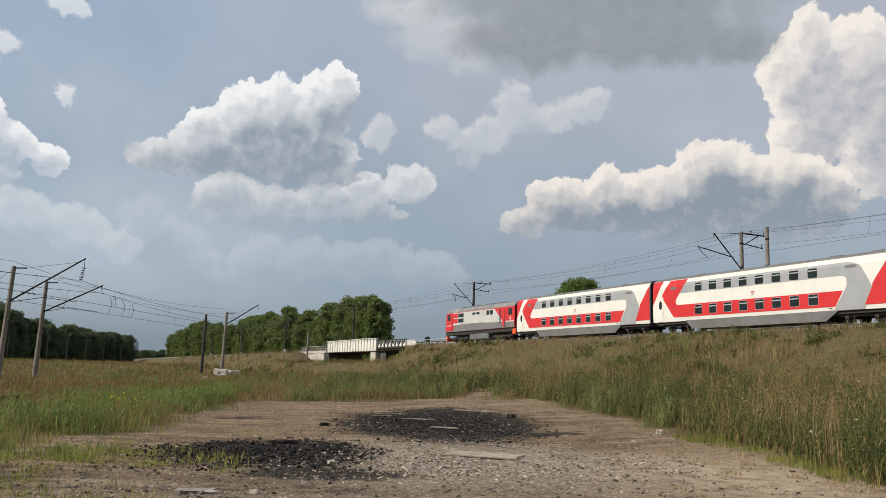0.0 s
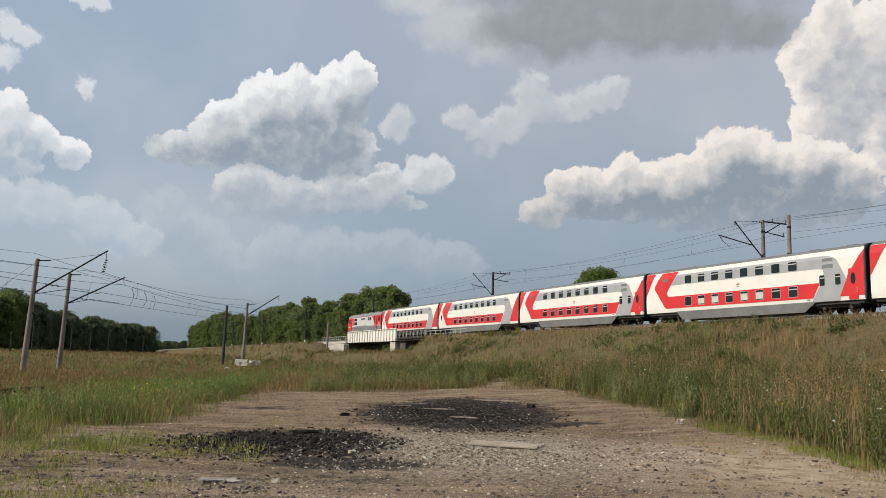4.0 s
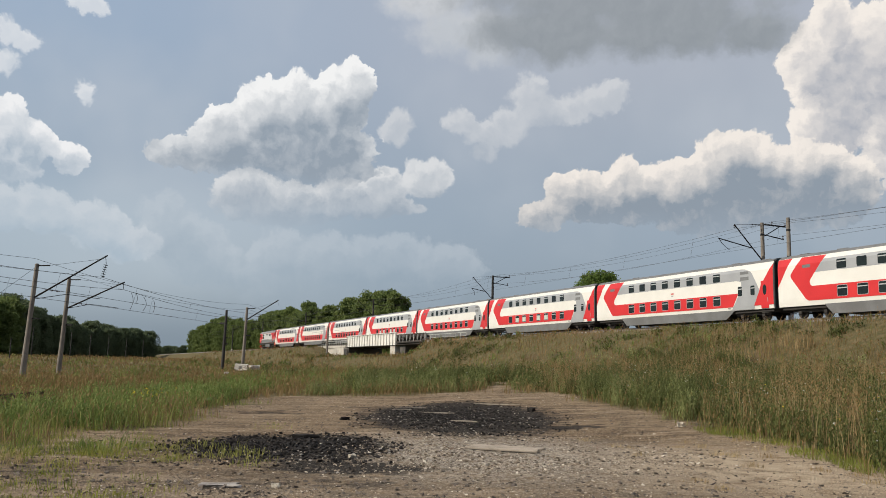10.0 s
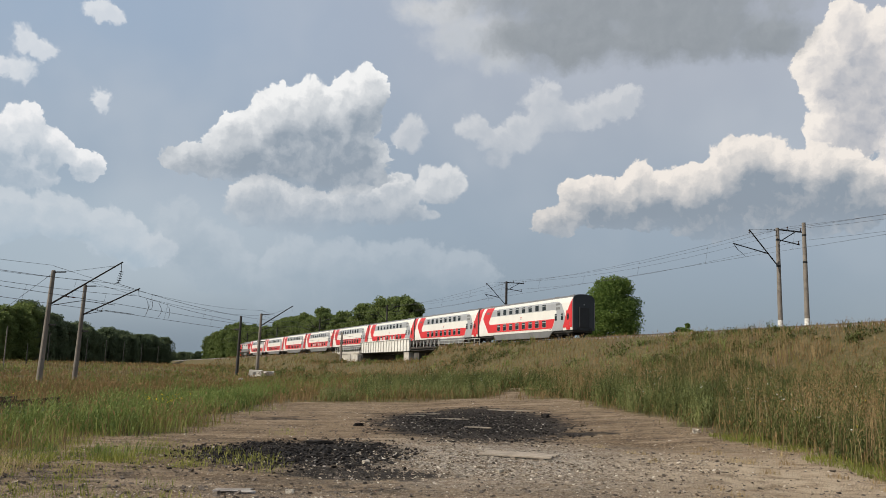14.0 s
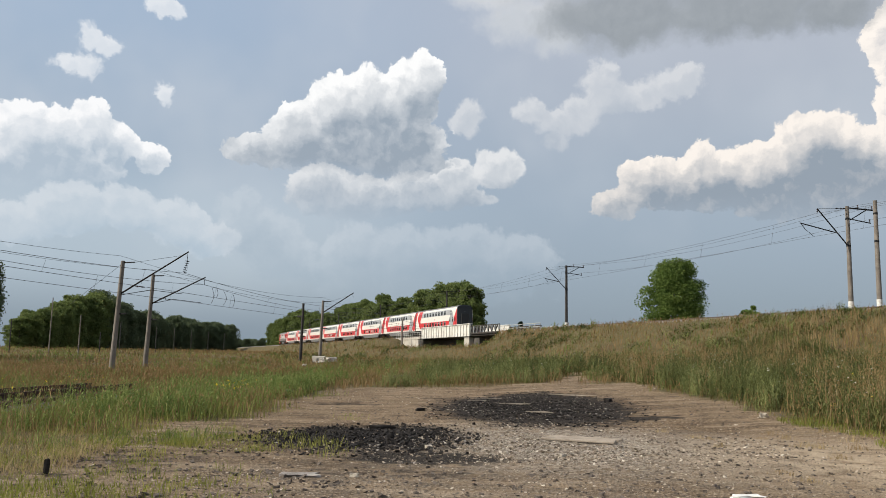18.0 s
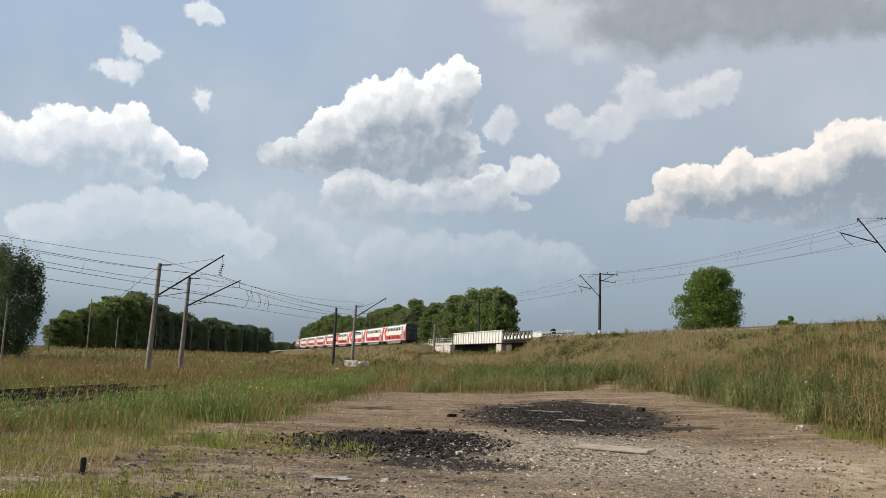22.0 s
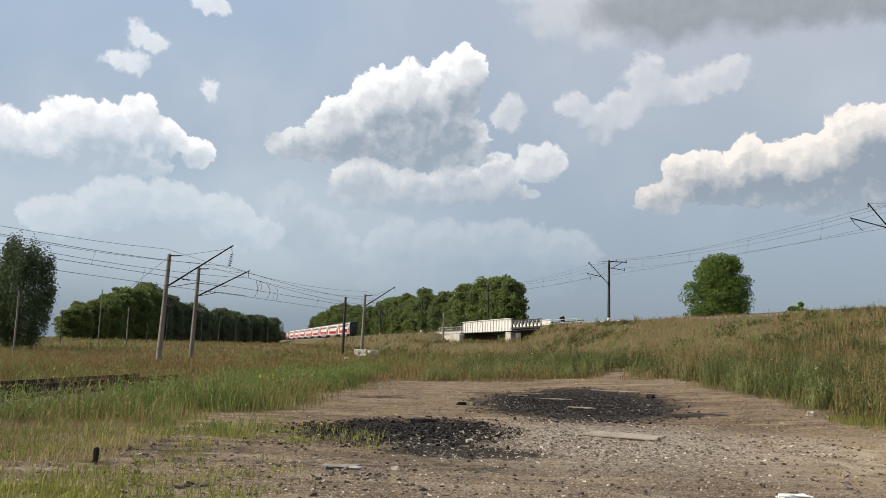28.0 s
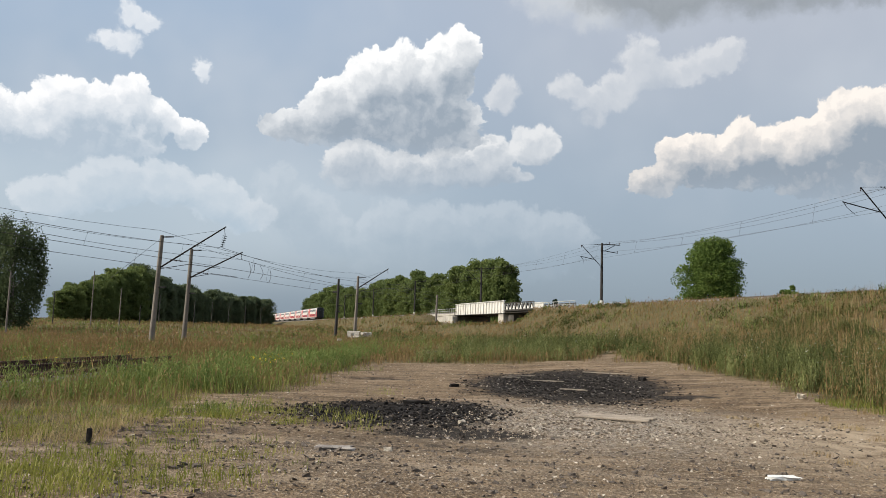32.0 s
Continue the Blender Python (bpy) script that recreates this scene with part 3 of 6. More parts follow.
def blades(x, y, z, tall, wide, lean):
    """One bent, tapered blade at each place: five corners, three triangles."""
    n = len(x)
    turn, way = rng.random(n) * 6.283, rng.random(n) * 6.283
    dx, dy = np.cos(turn) * wide / 2, np.sin(turn) * wide / 2
    lx, ly = np.cos(way) * lean * tall, np.sin(way) * lean * tall
    v = np.empty((n, 5, 3), np.float32)
    for i, (k, h, side) in enumerate(((0, 0, -1), (0, 0, 1), (0.3, 0.55, 0.8), (0.3, 0.55, -0.8), (1, 1, 0))):
        v[:, i, 0], v[:, i, 1], v[:, i, 2] = x + lx * k + dx * side, y + ly * k + dy * side, z + tall * h * np.sqrt(np.maximum(1 - (lean * k) ** 2, 0.2))
    f = np.array([[0, 1, 2], [0, 2, 3], [3, 2, 4]])[None] + (np.arange(n) * 5)[:, None, None]
    return v.reshape(-1, 3), f.reshape(-1, 3), v[:, 4]


def flakes(at, long, wide, up=0.3):
    """A small four-cornered leaf at each place, turned at random; up: how steeply it stands."""
    n = len(at)
    a = rng.random(n) * 6.283
    rise = up + (rng.random(n) - 0.5) * 0.9
    d = np.stack([np.cos(a) * np.cos(rise), np.sin(a) * np.cos(rise), np.sin(rise)], 1)
    side = np.stack([-np.sin(a), np.cos(a), (rng.random(n) - 0.5) * 0.9], 1)
    long, wide = np.broadcast_to(long, n)[:, None], np.broadcast_to(wide, n)[:, None]
    v = np.stack([at, at + d * long * 0.5 + side * wide * 0.5, at + d * long, at + d * long * 0.5 - side * wide * 0.5], 1)
    f = np.arange(n * 4).reshape(n, 4)
    return v.reshape(-1, 3), f


def stuff(name, v, f, material, label, category, tone=None):
    """One object of uncountable pieces; tone: a shade for each piece, all its corners alike."""
    me = bulk(name, v, f, material)
    if tone is not None:
        each = np.repeat(np.clip(tone, 0, 1), len(v) // len(tone)).astype(np.float32)
        me.attributes.new("tone", "FLOAT", "POINT").data.foreach_set("value", each)
    return tagged(new(name, me), label, category, kind="stuff")


def patchy(x, y, size, seed):
    """Smooth uneven patches of about that size, from 0 to 1."""
    u, v = x / size + seed * 17.3, y / size - seed * 9.1
    i, j = np.floor(u), np.floor(v)
    a, b = u - i, v - j
    a, b = a * a * (3 - 2 * a), b * b * (3 - 2 * b)

    def knot(p, q):
        h = np.sin(p * 127.1 + q * 311.7 + seed * 74.7) * 43758.5453
        return h - np.floor(h)

    return (knot(i, j) * (1 - a) + knot(i + 1, j) * a) * (1 - b) + (knot(i, j + 1) * (1 - a) + knot(i + 1, j + 1) * a) * b


def mottled(x, y, size, seed):
    """Patches at three sizes, spread over 0 to 1."""
    k = 0.5 * patchy(x, y, size, seed) + 0.3 * patchy(x, y, size * 0.37, seed + 1) + 0.2 * patchy(x, y, size * 0.13, seed + 2)
    return np.clip((k - 0.5) * 1.9 + 0.5, 0, 1)


def across_q(x, y):
    return ACROSS.x * x + ACROSS.y * y


def off_tracks(x, y):
    q = across_q(x, y)
    return (np.abs(q - TRACK_Q) > 3.4) & (q < 66)


def field_grass():
    x, y, r = scatter(350000, 9.0, 330.0)
    keep = (rng.random(len(x)) > bare(x, y) * 1.05) & off_tracks(x, y)
    keep &= ~((r < 24) & (x < -1) & (rng.random(len(x)) < ease(24 - r, 0, 8) * 0.97))
    keep &= rng.random(len(x)) > 0.6 * ease(x, 5.5, 8.0) * (y < 42) * (across_q(x, y) < 26)
    keep &= rng.random(len(x)) > 0.5 * ((np.abs(x + 13.0) < 2.6) & (y < 31))
    keep &= rng.random(len(x)) < 0.25 + 1.2 * mottled(x, y, 3.5, 11)
    x, y, r = x[keep], y[keep], r[keep]
    q = across_q(x, y)
    n = len(x)
    swell = 0.35 + 0.6 * mottled(x, y, 5.0, 3) + 0.55 * patchy(x, y, 0.8, 5) * (1 - 0.5 * ease(r, 50, 120))
    tall = (0.3 + 0.5 * rng.random(n) ** 1.5) * swell * (1 + 0.2 * ease(r, 60, 200)) * (1 - 0.15 * ease(q, 42, 47))
    lean, wide = 0.12 + 0.6 * rng.random(n), 0.005 + r * 0.00046
    lush = mottled(x, y, 14.0, 8)
    green = rng.random(n) < np.clip(0.08 + 0.75 * ease(lush, 0.5, 0.9) * (1 - 0.45 * ease(q, 12, 25)), 0, 1)
    tone = 0.7 * mottled(x, y, 6.0, 21) + 0.3 * patchy(x, y, 0.5, 23)
    for name, pick, material, label in (("tan_grass", ~green, M_GRASS, "dry tan and olive meadow grass covering field and bank"), ("green_grass", green, M_MEADOW, "green meadow grass in broad patches over the field")):
        v, f, tips = blades(x[pick], y[pick], height(x[pick], y[pick]) - 0.02, tall[pick], wide[pick], lean[pick])
        stuff(name, v, f, material, label, "grass", tone[pick])
        # feathery brownish heads on part of the stalks
        rr, qq = r[pick], q[pick]
        headed = rng.random(len(rr)) < (0.34 + 0.22 * ease(qq, 12, 30)) * (0.15 + 1.1 * mottled(x[pick], y[pick], 9.0, 31)) * (0.4 if name == "green_grass" else 1.0)
        tips, rr, tt = np.repeat(tips[headed], 2, 0), np.repeat(rr[headed], 2), np.repeat(tone[pick][headed], 2)
        tips[:, 2] -= 0.06 * rng.random(len(tips))
        v, f = flakes(tips - [0, 0, 0.05], 0.09 + 0.09 * rng.random(len(tips)) + rr * 0.0006, 0.007 + rr * 0.0005, 1.1)
        stuff("grass_seed_heads", v, f, M_SEED, "reddish brown feathery seed heads of meadow grass", "grass", tt)


def weed_plants(name, x, y, tall, leaves, material, label, leaf=0.11, spread=0.10, slim=0.2, up=0.7, tone=None, stem=0.006):
    """Upright leafy stalks: a stem and leaves all the way up it, longer below."""
    r = np.hypot(x, y)
    z = height(x, y) - 0.02
    tone = 0.5 * rng.random(len(x)) + 0.5 * mottled(x, y, 4.0, 41) if tone is None else tone
    v1, f1, tips = blades(x, y, z, tall, stem + r * 0.0003, 0.05 + 0.17 * rng.random(len(x)))
    k = np.tile(np.linspace(0.10, 1.0, leaves), len(x))
    foot = np.stack([x, y, z], 1)
    at = np.repeat(foot, leaves, 0) * (1 - k[:, None]) + np.repeat(tips, leaves, 0) * k[:, None]
    at += (rng.random(at.shape) - 0.5) * [spread, spread, 0.06]
    size = leaf * (0.6 + 0.8 * rng.random(len(at))) * (1.2 - 0.65 * k)
    rr = np.repeat(r, leaves)
    v2, f2 = flakes(at, size + rr * 0.0004, size * slim + rr * 0.0004, up)
    tri = np.concatenate([f2[:, [0, 1, 2]], f2[:, [0, 2, 3]]]) + len(v1)
    ob = stuff(name, np.concatenate([v1, v2]), np.concatenate([f1, tri]), material, label, "weeds")
    shades = np.concatenate([np.repeat(tone, 5), np.repeat(np.repeat(tone, leaves), 4)])
    ob.data.attributes.new("tone", "FLOAT", "POINT").data.foreach_set("value", np.clip(shades, 0, 1).astype(np.float32))
    return tips


def bunches(cx, cy, count, spread, low, high):
    """Several stalks round each centre, the middle ones tallest; each bunch has its own shade and height."""
    m = len(cx) * count
    dx, dy = rng.normal(0, spread, m), rng.normal(0, spread, m)
    big = np.repeat(low + (high - low) * rng.random(len(cx)) ** 1.4, count)
    tall = big * (0.72 + 0.36 * rng.random(m)) * np.exp(-(dx ** 2 + dy ** 2) / (7 * spread * spread))
    tone = np.repeat(rng.random(len(cx)), count) * 0.75 + 0.25 * rng.random(m)
    return np.repeat(cx, count) + dx, np.repeat(cy, count) + dy, tall, tone


def thicket_place(n, reach=14.0):
    cy = 14.5 + 48 * rng.random(n) ** 1.3
    cx = 8.3 - 0.075 * np.maximum(cy - 20, 0) + 0.8 * (patchy(cy, cy * 0, 2.2, 4) - 0.4) + reach * rng.random(n) ** 1.5
    keep = (bare(cx, cy) < 0.6) & (rng.random(n) < 0.2 + 1.1 * mottled(cx, cy, 3.0, 14))
    return cx[keep], cy[keep]


def weeds():
    # green weeds in bunches over the field
    cx, cy, r = scatter(5200, 14.0, 230.0)
    keep = (rng.random(len(cx)) < ease(mottled(cx, cy, 12.0, 8), 0.45, 0.8) * 0.9 + 0.05) & (bare(cx, cy) < 0.3) & off_tracks(cx, cy) & ~((cx > 5) & (r < 60)) & ~((cx < 0) & (r < 19))
    x, y, tall, tone = bunches(cx[keep], cy[keep], 6, 0.22, 0.45, 1.15)
    weed_plants("green_weeds", x, y, tall, 14, M_WEED, "bright green leafy weeds standing in clumps in the grass", 0.09, 0.10, 0.22, 0.9, tone=tone)
    # a lush belt along the west edge of the clearing
    y = 20 + 32 * rng.random(800)
    x = -7.6 - 0.06 * np.maximum(y - 24, 0) - np.abs(rng.normal(0, 1.5, len(y))) - 0.6 * patchy(y, y * 0, 2.5, 6)
    keep = (bare(x, y) < 0.6) & (rng.random(len(x)) < 0.12 + 1.1 * mottled(x, y, 2.6, 17))
    x, y, tall, tone = bunches(x[keep], y[keep], 8, 0.20, 0.5, 1.12)
    weed_plants("edge_weeds", x, y, tall, 18, M_WEED, "lush green weeds along the edge of the bare clearing", 0.085, 0.10, 0.2, 0.95, tone=tone)
    # the tall thicket beside the clearing: dull green bunches below, dry stalks with feathery heads above
    cx, cy = thicket_place(3600)
    xm, ym = -5.0 + 11.5 * rng.random(520), 49 + 12 * rng.random(520)
    keep = (bare(xm, ym) < 0.3) & (rng.random(520) < 0.2 + 0.9 * mottled(xm, ym, 4.0, 3))
    x, y, tall, tone = bunches(np.append(cx, xm[keep]), np.append(cy, ym[keep]), 8, 0.17, 0.75, 1.5)
    tips = weed_plants("tall_weeds", x, y, tall, 16, M_TALL, "dense thicket of tall dull green weeds beside the clearing", 0.085, 0.10, 0.22, 0.95, tone)
    pick = rng.random(len(tips)) < 0.025
    v, f = flakes(np.repeat(tips[pick], 3, 0), 0.06, 0.05, 0.2)
    stuff("pale_flowers", v, f, M_BLOOM_W, "small whitish flowers among the tall weeds", "flowers")
    cx, cy = thicket_place(2600, 18.0)
    keep = mottled(cx, cy, 5.0, 44) > 0.42
    cx, cy = cx[keep], cy[keep]
    x, y, tall, tone = bunches(cx, cy, 7, 0.2, 1.05, 1.75)
    v, f, tips = blades(x, y, height(x, y) - 0.02, tall, 0.006 + np.hypot(x, y) * 0.0003, 0.04 + 0.16 * rng.random(len(x)))
    stuff("dry_stalks", v, f, M_STRAW, "pale dry stalks standing among the tall weeds", "weeds", tone)
    heads = np.repeat(tips, 10, 0)
    heads[:, :2] += rng.normal(0, 0.05, (len(heads), 2))
    heads[:, 2] -= rng.random(len(heads)) ** 1.3 * 0.42
    v, f = flakes(heads, 0.05 + 0.05 * rng.random(len(heads)), 0.013, 0.9)
    stuff("weed_heads", v, f, M_SEED, "rusty brown feathery flower heads above the tall weeds", "weeds", np.repeat(tone, 10))
    # greyish bushy wormwood where the clearing ends, and along the foot of the thicket
    cx, cy = -6.5 + 14 * rng.random(330), 46.0 + 11 * rng.random(330)
    ex = 8.0 + 2.0 * rng.random(110)
    ey = 20 + 26 * rng.random(110)
    cx, cy = np.append(cx, ex - 0.075 * (ey - 20)), np.append(cy, ey)
    keep = (bare(cx, cy) < 0.45) & (mottled(cx, cy, 4.0, 19) > 0.4)
    x, y, tall, tone = bunches(cx[keep], cy[keep], 12, 0.26, 0.7, 1.45)
    weed_plants("wormwood", x, y, tall, 18, M_WORM, "greyish green bushy wormwood at the edge of the clearing", 0.09, 0.14, 0.2, 0.9, tone=tone)
    # darker bushy weeds on the bank
    cx, cy, r = scatter(5200, 30.0, 190.0, -20, 42)
    q = across_q(cx, cy)
    keep = (q > 22) & (q < 48) & (mottled(cx, cy, 9.0, 26) + 0.15 * ease(q, 36, 46) > 0.54) & (bare(cx, cy) < 0.2)
    x, y, tall, tone = bunches(cx[keep], cy[keep], 7, 0.32, 0.6, 1.35)
    tall = tall * (1 - 0.5 * ease(across_q(x, y), 38, 46))
    weed_plants("bank_weeds", x, y, tall, 9, M_TALL, "patches of dark weeds on the grassy bank", 0.2, 0.28, 0.3, tone=tone)
    # pale bleached weeds in the middle of the bank
    cx, cy, r = scatter(3000, 35.0, 150.0, -12, 42)
    q = across_q(cx, cy)
    keep = (q > 20) & (q < 45) & (mottled(cx, cy, 8.0, 36) > 0.64) & (bare(cx, cy) < 0.2)
    x, y, tall, tone = bunches(cx[keep], cy[keep], 7, 0.3, 0.5, 1.15)
    tall = tall * (1 - 0.4 * ease(across_q(x, y), 38, 46))
    weed_plants("pale_weeds", x, y, tall, 9, M_WORM, "pale greyish weeds in loose patches on the bank", 0.18, 0.24, 0.24, tone=tone)


def young_grass():
    # short yellowish tufts and dry straw creeping over the stony earth
    cx, cy, r = scatter(3600, 8.5, 27.0, -44, -2)
    reach = ease(-cx, 2.0, 6.0) * (1 - 0.9 * ease(bare(cx, cy), 0.2, 1.0) * ease(cy, 15, 19))
    keep = rng.random(len(cx)) < reach * (0.04 + 0.7 * ease(mottled(cx, cy, 2.4, 2), 0.45, 0.85))
    cx, cy = cx[keep], cy[keep]
    m = 34
    x = np.repeat(cx, m) + rng.normal(0, 0.17, len(cx) * m)
    y = np.repeat(cy, m) + rng.normal(0, 0.17, len(cy) * m)
    tall = (0.04 + 0.17 * rng.random(len(x)) ** 1.6) * np.repeat(0.4 + 1.1 * rng.random(len(cx)) ** 1.5, m)
    tone = np.repeat(rng.random(len(cx)), m) * 0.7 + 0.3 * mottled(x, y, 2.0, 9)
    v, f, tips = blades(x, y, height(x, y) - 0.01, tall, 0.010, 0.2 + 0.6 * rng.random(len(x)))
    stuff("short_grass", v, f, M_YOUNG, "short yellow-green grass creeping over stony earth", "grass", tone)
    # fresh taller tufts here and there
    cx, cy, r = scatter(420, 9.5, 26.0, -44, -14)
    keep = (cx < -4.2 - 0.12 * (cy - 10)) & (mottled(cx, cy, 4.0, 29) > 0.62)
    x, y, tall, tone = bunches(cx[keep], cy[keep], 26, 0.15, 0.18, 0.5)
    v, f, tips = blades(x, y, height(x, y) - 0.01, tall, 0.011, 0.25 + 0.5 * rng.random(len(x)))
    stuff("green_tufts", v, f, M_WEED, "fresh green grass tufts between straw and stones", "grass", tone)
    x, y, r = scatter(60000, 8.5, 27.0, -46, -15)
    keep = (rng.random(len(x)) < 1.5 * mottled(x, y, 3.5, 5) - 0.25) & (x < -4.5) & (bare(x, y) < 0.8)
    x, y = x[keep], y[keep]
    v, f, tips = blades(x, y, height(x, y) - 0.01, 0.06 + 0.26 * rng.random(len(x)) ** 2, 0.006, 0.3 + 0.5 * rng.random(len(x)))
    stuff("dry_straw", v, f, M_STRAW, "dry pinkish straw lying between green tufts", "grass", mottled(x, y, 2.0, 12))
    # a low green mat at the foot of the thicket, and a few dry tufts before it
    x, y = 7.0 + 2.8 * rng.random(12000), 14.5 + 8.5 * rng.random(12000)
    keep = (mottled(x, y, 2.2, 7) > 0.4) & (bare(x, y) < 0.92)
    x, y = x[keep], y[keep]
    v, f, tips = blades(x, y, height(x, y) - 0.01, 0.05 + 0.13 * rng.random(len(x)), 0.009, 0.2 + 0.5 * rng.random(len(x)))
    stuff("low_grass", v, f, M_YOUNG, "fresh green low grass at the edge of the clearing", "grass", 0.5 * mottled(x, y, 1.5, 16))
    cx, cy = 3.5 + 6.0 * rng.random(26), 12.0 + 9 * rng.random(26)
    x, y, tall, tone = bunches(cx, cy, 40, 0.12, 0.08, 0.3)
    v, f, tips = blades(x, y, height(x, y) - 0.01, tall, 0.008, 0.3 + 0.5 * rng.random(len(x)))
    stuff("dry_tufts", v, f, M_STRAW, "small dry straw tufts on the bare earth", "grass", tone)
    # yellow blooms here and there
    x = np.concatenate([rng.normal(-8.6, 0.35, 40), rng.normal(11, 1.5, 40), rng.normal(-14.5, 1.0, 16)])
    y = np.concatenate([rng.normal(26.5, 0.8, 40), rng.normal(22, 3, 40), rng.normal(28, 2.5, 16)])
    at = np.stack([x, y, height(x, y) + 0.45 + 0.35 * rng.random(len(x))], 1)
    v, f = flakes(np.repeat(at, 3, 0) + (rng.random((len(at) * 3, 3)) - 0.5) * 0.07, 0.045, 0.04, 0.4)
    stuff("yellow_flowers", v, f, M_BLOOM, "small bright yellow wild flowers among the weeds", "flowers")


field_grass()
weeds()
young_grass()


# ---------------------------------------------------------------- stones and burnt remains
def lumps(name, x, y, size, material, label, category, flat=0.6, sink=0.3):
    """Rough shards: squashed eight-cornered stones with every corner shifted, each with its own shade."""
    n = len(x)
    corners = np.array([[a, b, c] for a in (-1, 1) for b in (-1, 1) for c in (-1, 1)], float) * 0.5
    v = corners[None] * (0.3 + 1.1 * rng.random((n, 8, 3)))
    v[:, :, 0] *= 0.8 + 0.8 * rng.random(n)[:, None]
    v[:, :, 2] *= flat * (0.5 + rng.random(n)[:, None])
    a = rng.random(n) * 6.283
    c, s = np.cos(a)[:, None], np.sin(a)[:, None]
    vx, vy = v[:, :, 0] * c - v[:, :, 1] * s, v[:, :, 0] * s + v[:, :, 1] * c
    tilt = (rng.random((n, 2)) - 0.5) * 0.9
    vz = v[:, :, 2] + vx * tilt[:, :1] + vy * tilt[:, 1:]
    size = size[:, None]
    out = np.stack([vx * size + x[:, None], vy * size + y[:, None], vz * size + (height(x, y)[:, None] + size * flat * (0.5 - sink))], -1)
    f = np.array([[0, 1, 3, 2], [4, 6, 7, 5], [0, 4, 5, 1], [2, 3, 7, 6], [0, 2, 6, 4], [1, 5, 7, 3]])[None] + (np.arange(n) * 8)[:, None, None]
    ob = stuff(name, out.reshape(-1, 3), f.reshape(-1, 4), material, label, category, rng.random(n) ** 1.2)
    ob.data.polygons.foreach_set("use_smooth", [False] * len(ob.data.polygons))
    return ob


def debris():
    x, y, r = scatter(210000, 8.5, 48.0, -36, 34)
    chance = np.clip(0.13 + np.maximum(1.0 * blot(x, y, 1.3, 16.8, 3.4, 4.4, 1.4), 0.14 * blot(x, y, -1.0, 11.0, 9, 4)), 0, 1)
    keep = rng.random(len(x)) < bare(x, y) * chance * (0.1 + 1.1 * mottled(x, y, 1.6, 1))
    x, y = x[keep], y[keep]
    lumps("gravel", x, y, (0.009 + 0.042 * rng.random(len(x)) ** 5) * (0.6 + 0.4 * ease(np.hypot(x, y), 10, 17)), M_GRAVEL, "mixed limestone gravel strewn over brown earth", "gravel", 0.5)
    x, y, r = scatter(4200, 8.3, 17.0, -44, -4)
    keep = rng.random(len(x)) < 1.3 * mottled(x, y, 2.5, 3) - 0.2
    x, y = x[keep], y[keep]
    lumps("rubble", x, y, 0.009 + 0.06 * rng.random(len(x)) ** 6, M_RUBBLE, "dark rubble stones lying in sparse grass", "rubble", 0.5, 0.3)
    x, y, r = scatter(14000, 8.5, 45.0, -30, 30)
    keep = rng.random(len(x)) < bare(x, y) * 1.3 * mottled(x, y, 3.0, 6)
    x, y = x[keep], y[keep]
    lumps("clods", x, y, 0.008 + 0.05 * rng.random(len(x)) ** 5, M_RUBBLE, "dark crumbs of earth scattered over the clearing", "clods", 0.6, 0.3)
    x, y = rng.normal(-2.8, 1.15, 11000), rng.normal(17.4, 1.35, 11000)
    x, y = np.append(x, rng.normal(1.0, 1.4, 12000)), np.append(y, rng.normal(29.0, 3.8, 12000))
    keep = soot_at(x, y) > 0.3
    x, y = x[keep], y[keep]
    lumps("charred_heap", x, y, 0.010 + 0.06 * rng.random(len(x)) ** 6, M_COAL, "black charred lumps of burnt waste on the earth", "charcoal", 0.7, 0.35)
    x, y = rng.normal(-2.0, 1.4, 700), rng.normal(17.2, 1.5, 700)
    x, y = np.append(x, rng.normal(1.2, 1.4, 1300)), np.append(y, rng.normal(28.0, 4.0, 1300))
    lumps("ashen_scraps", x, y, 0.008 + 0.055 * rng.random(len(x)) ** 5, M_ASH, "grey half-burnt scraps in the soot", "scraps", 0.25, 0.1)


debris()


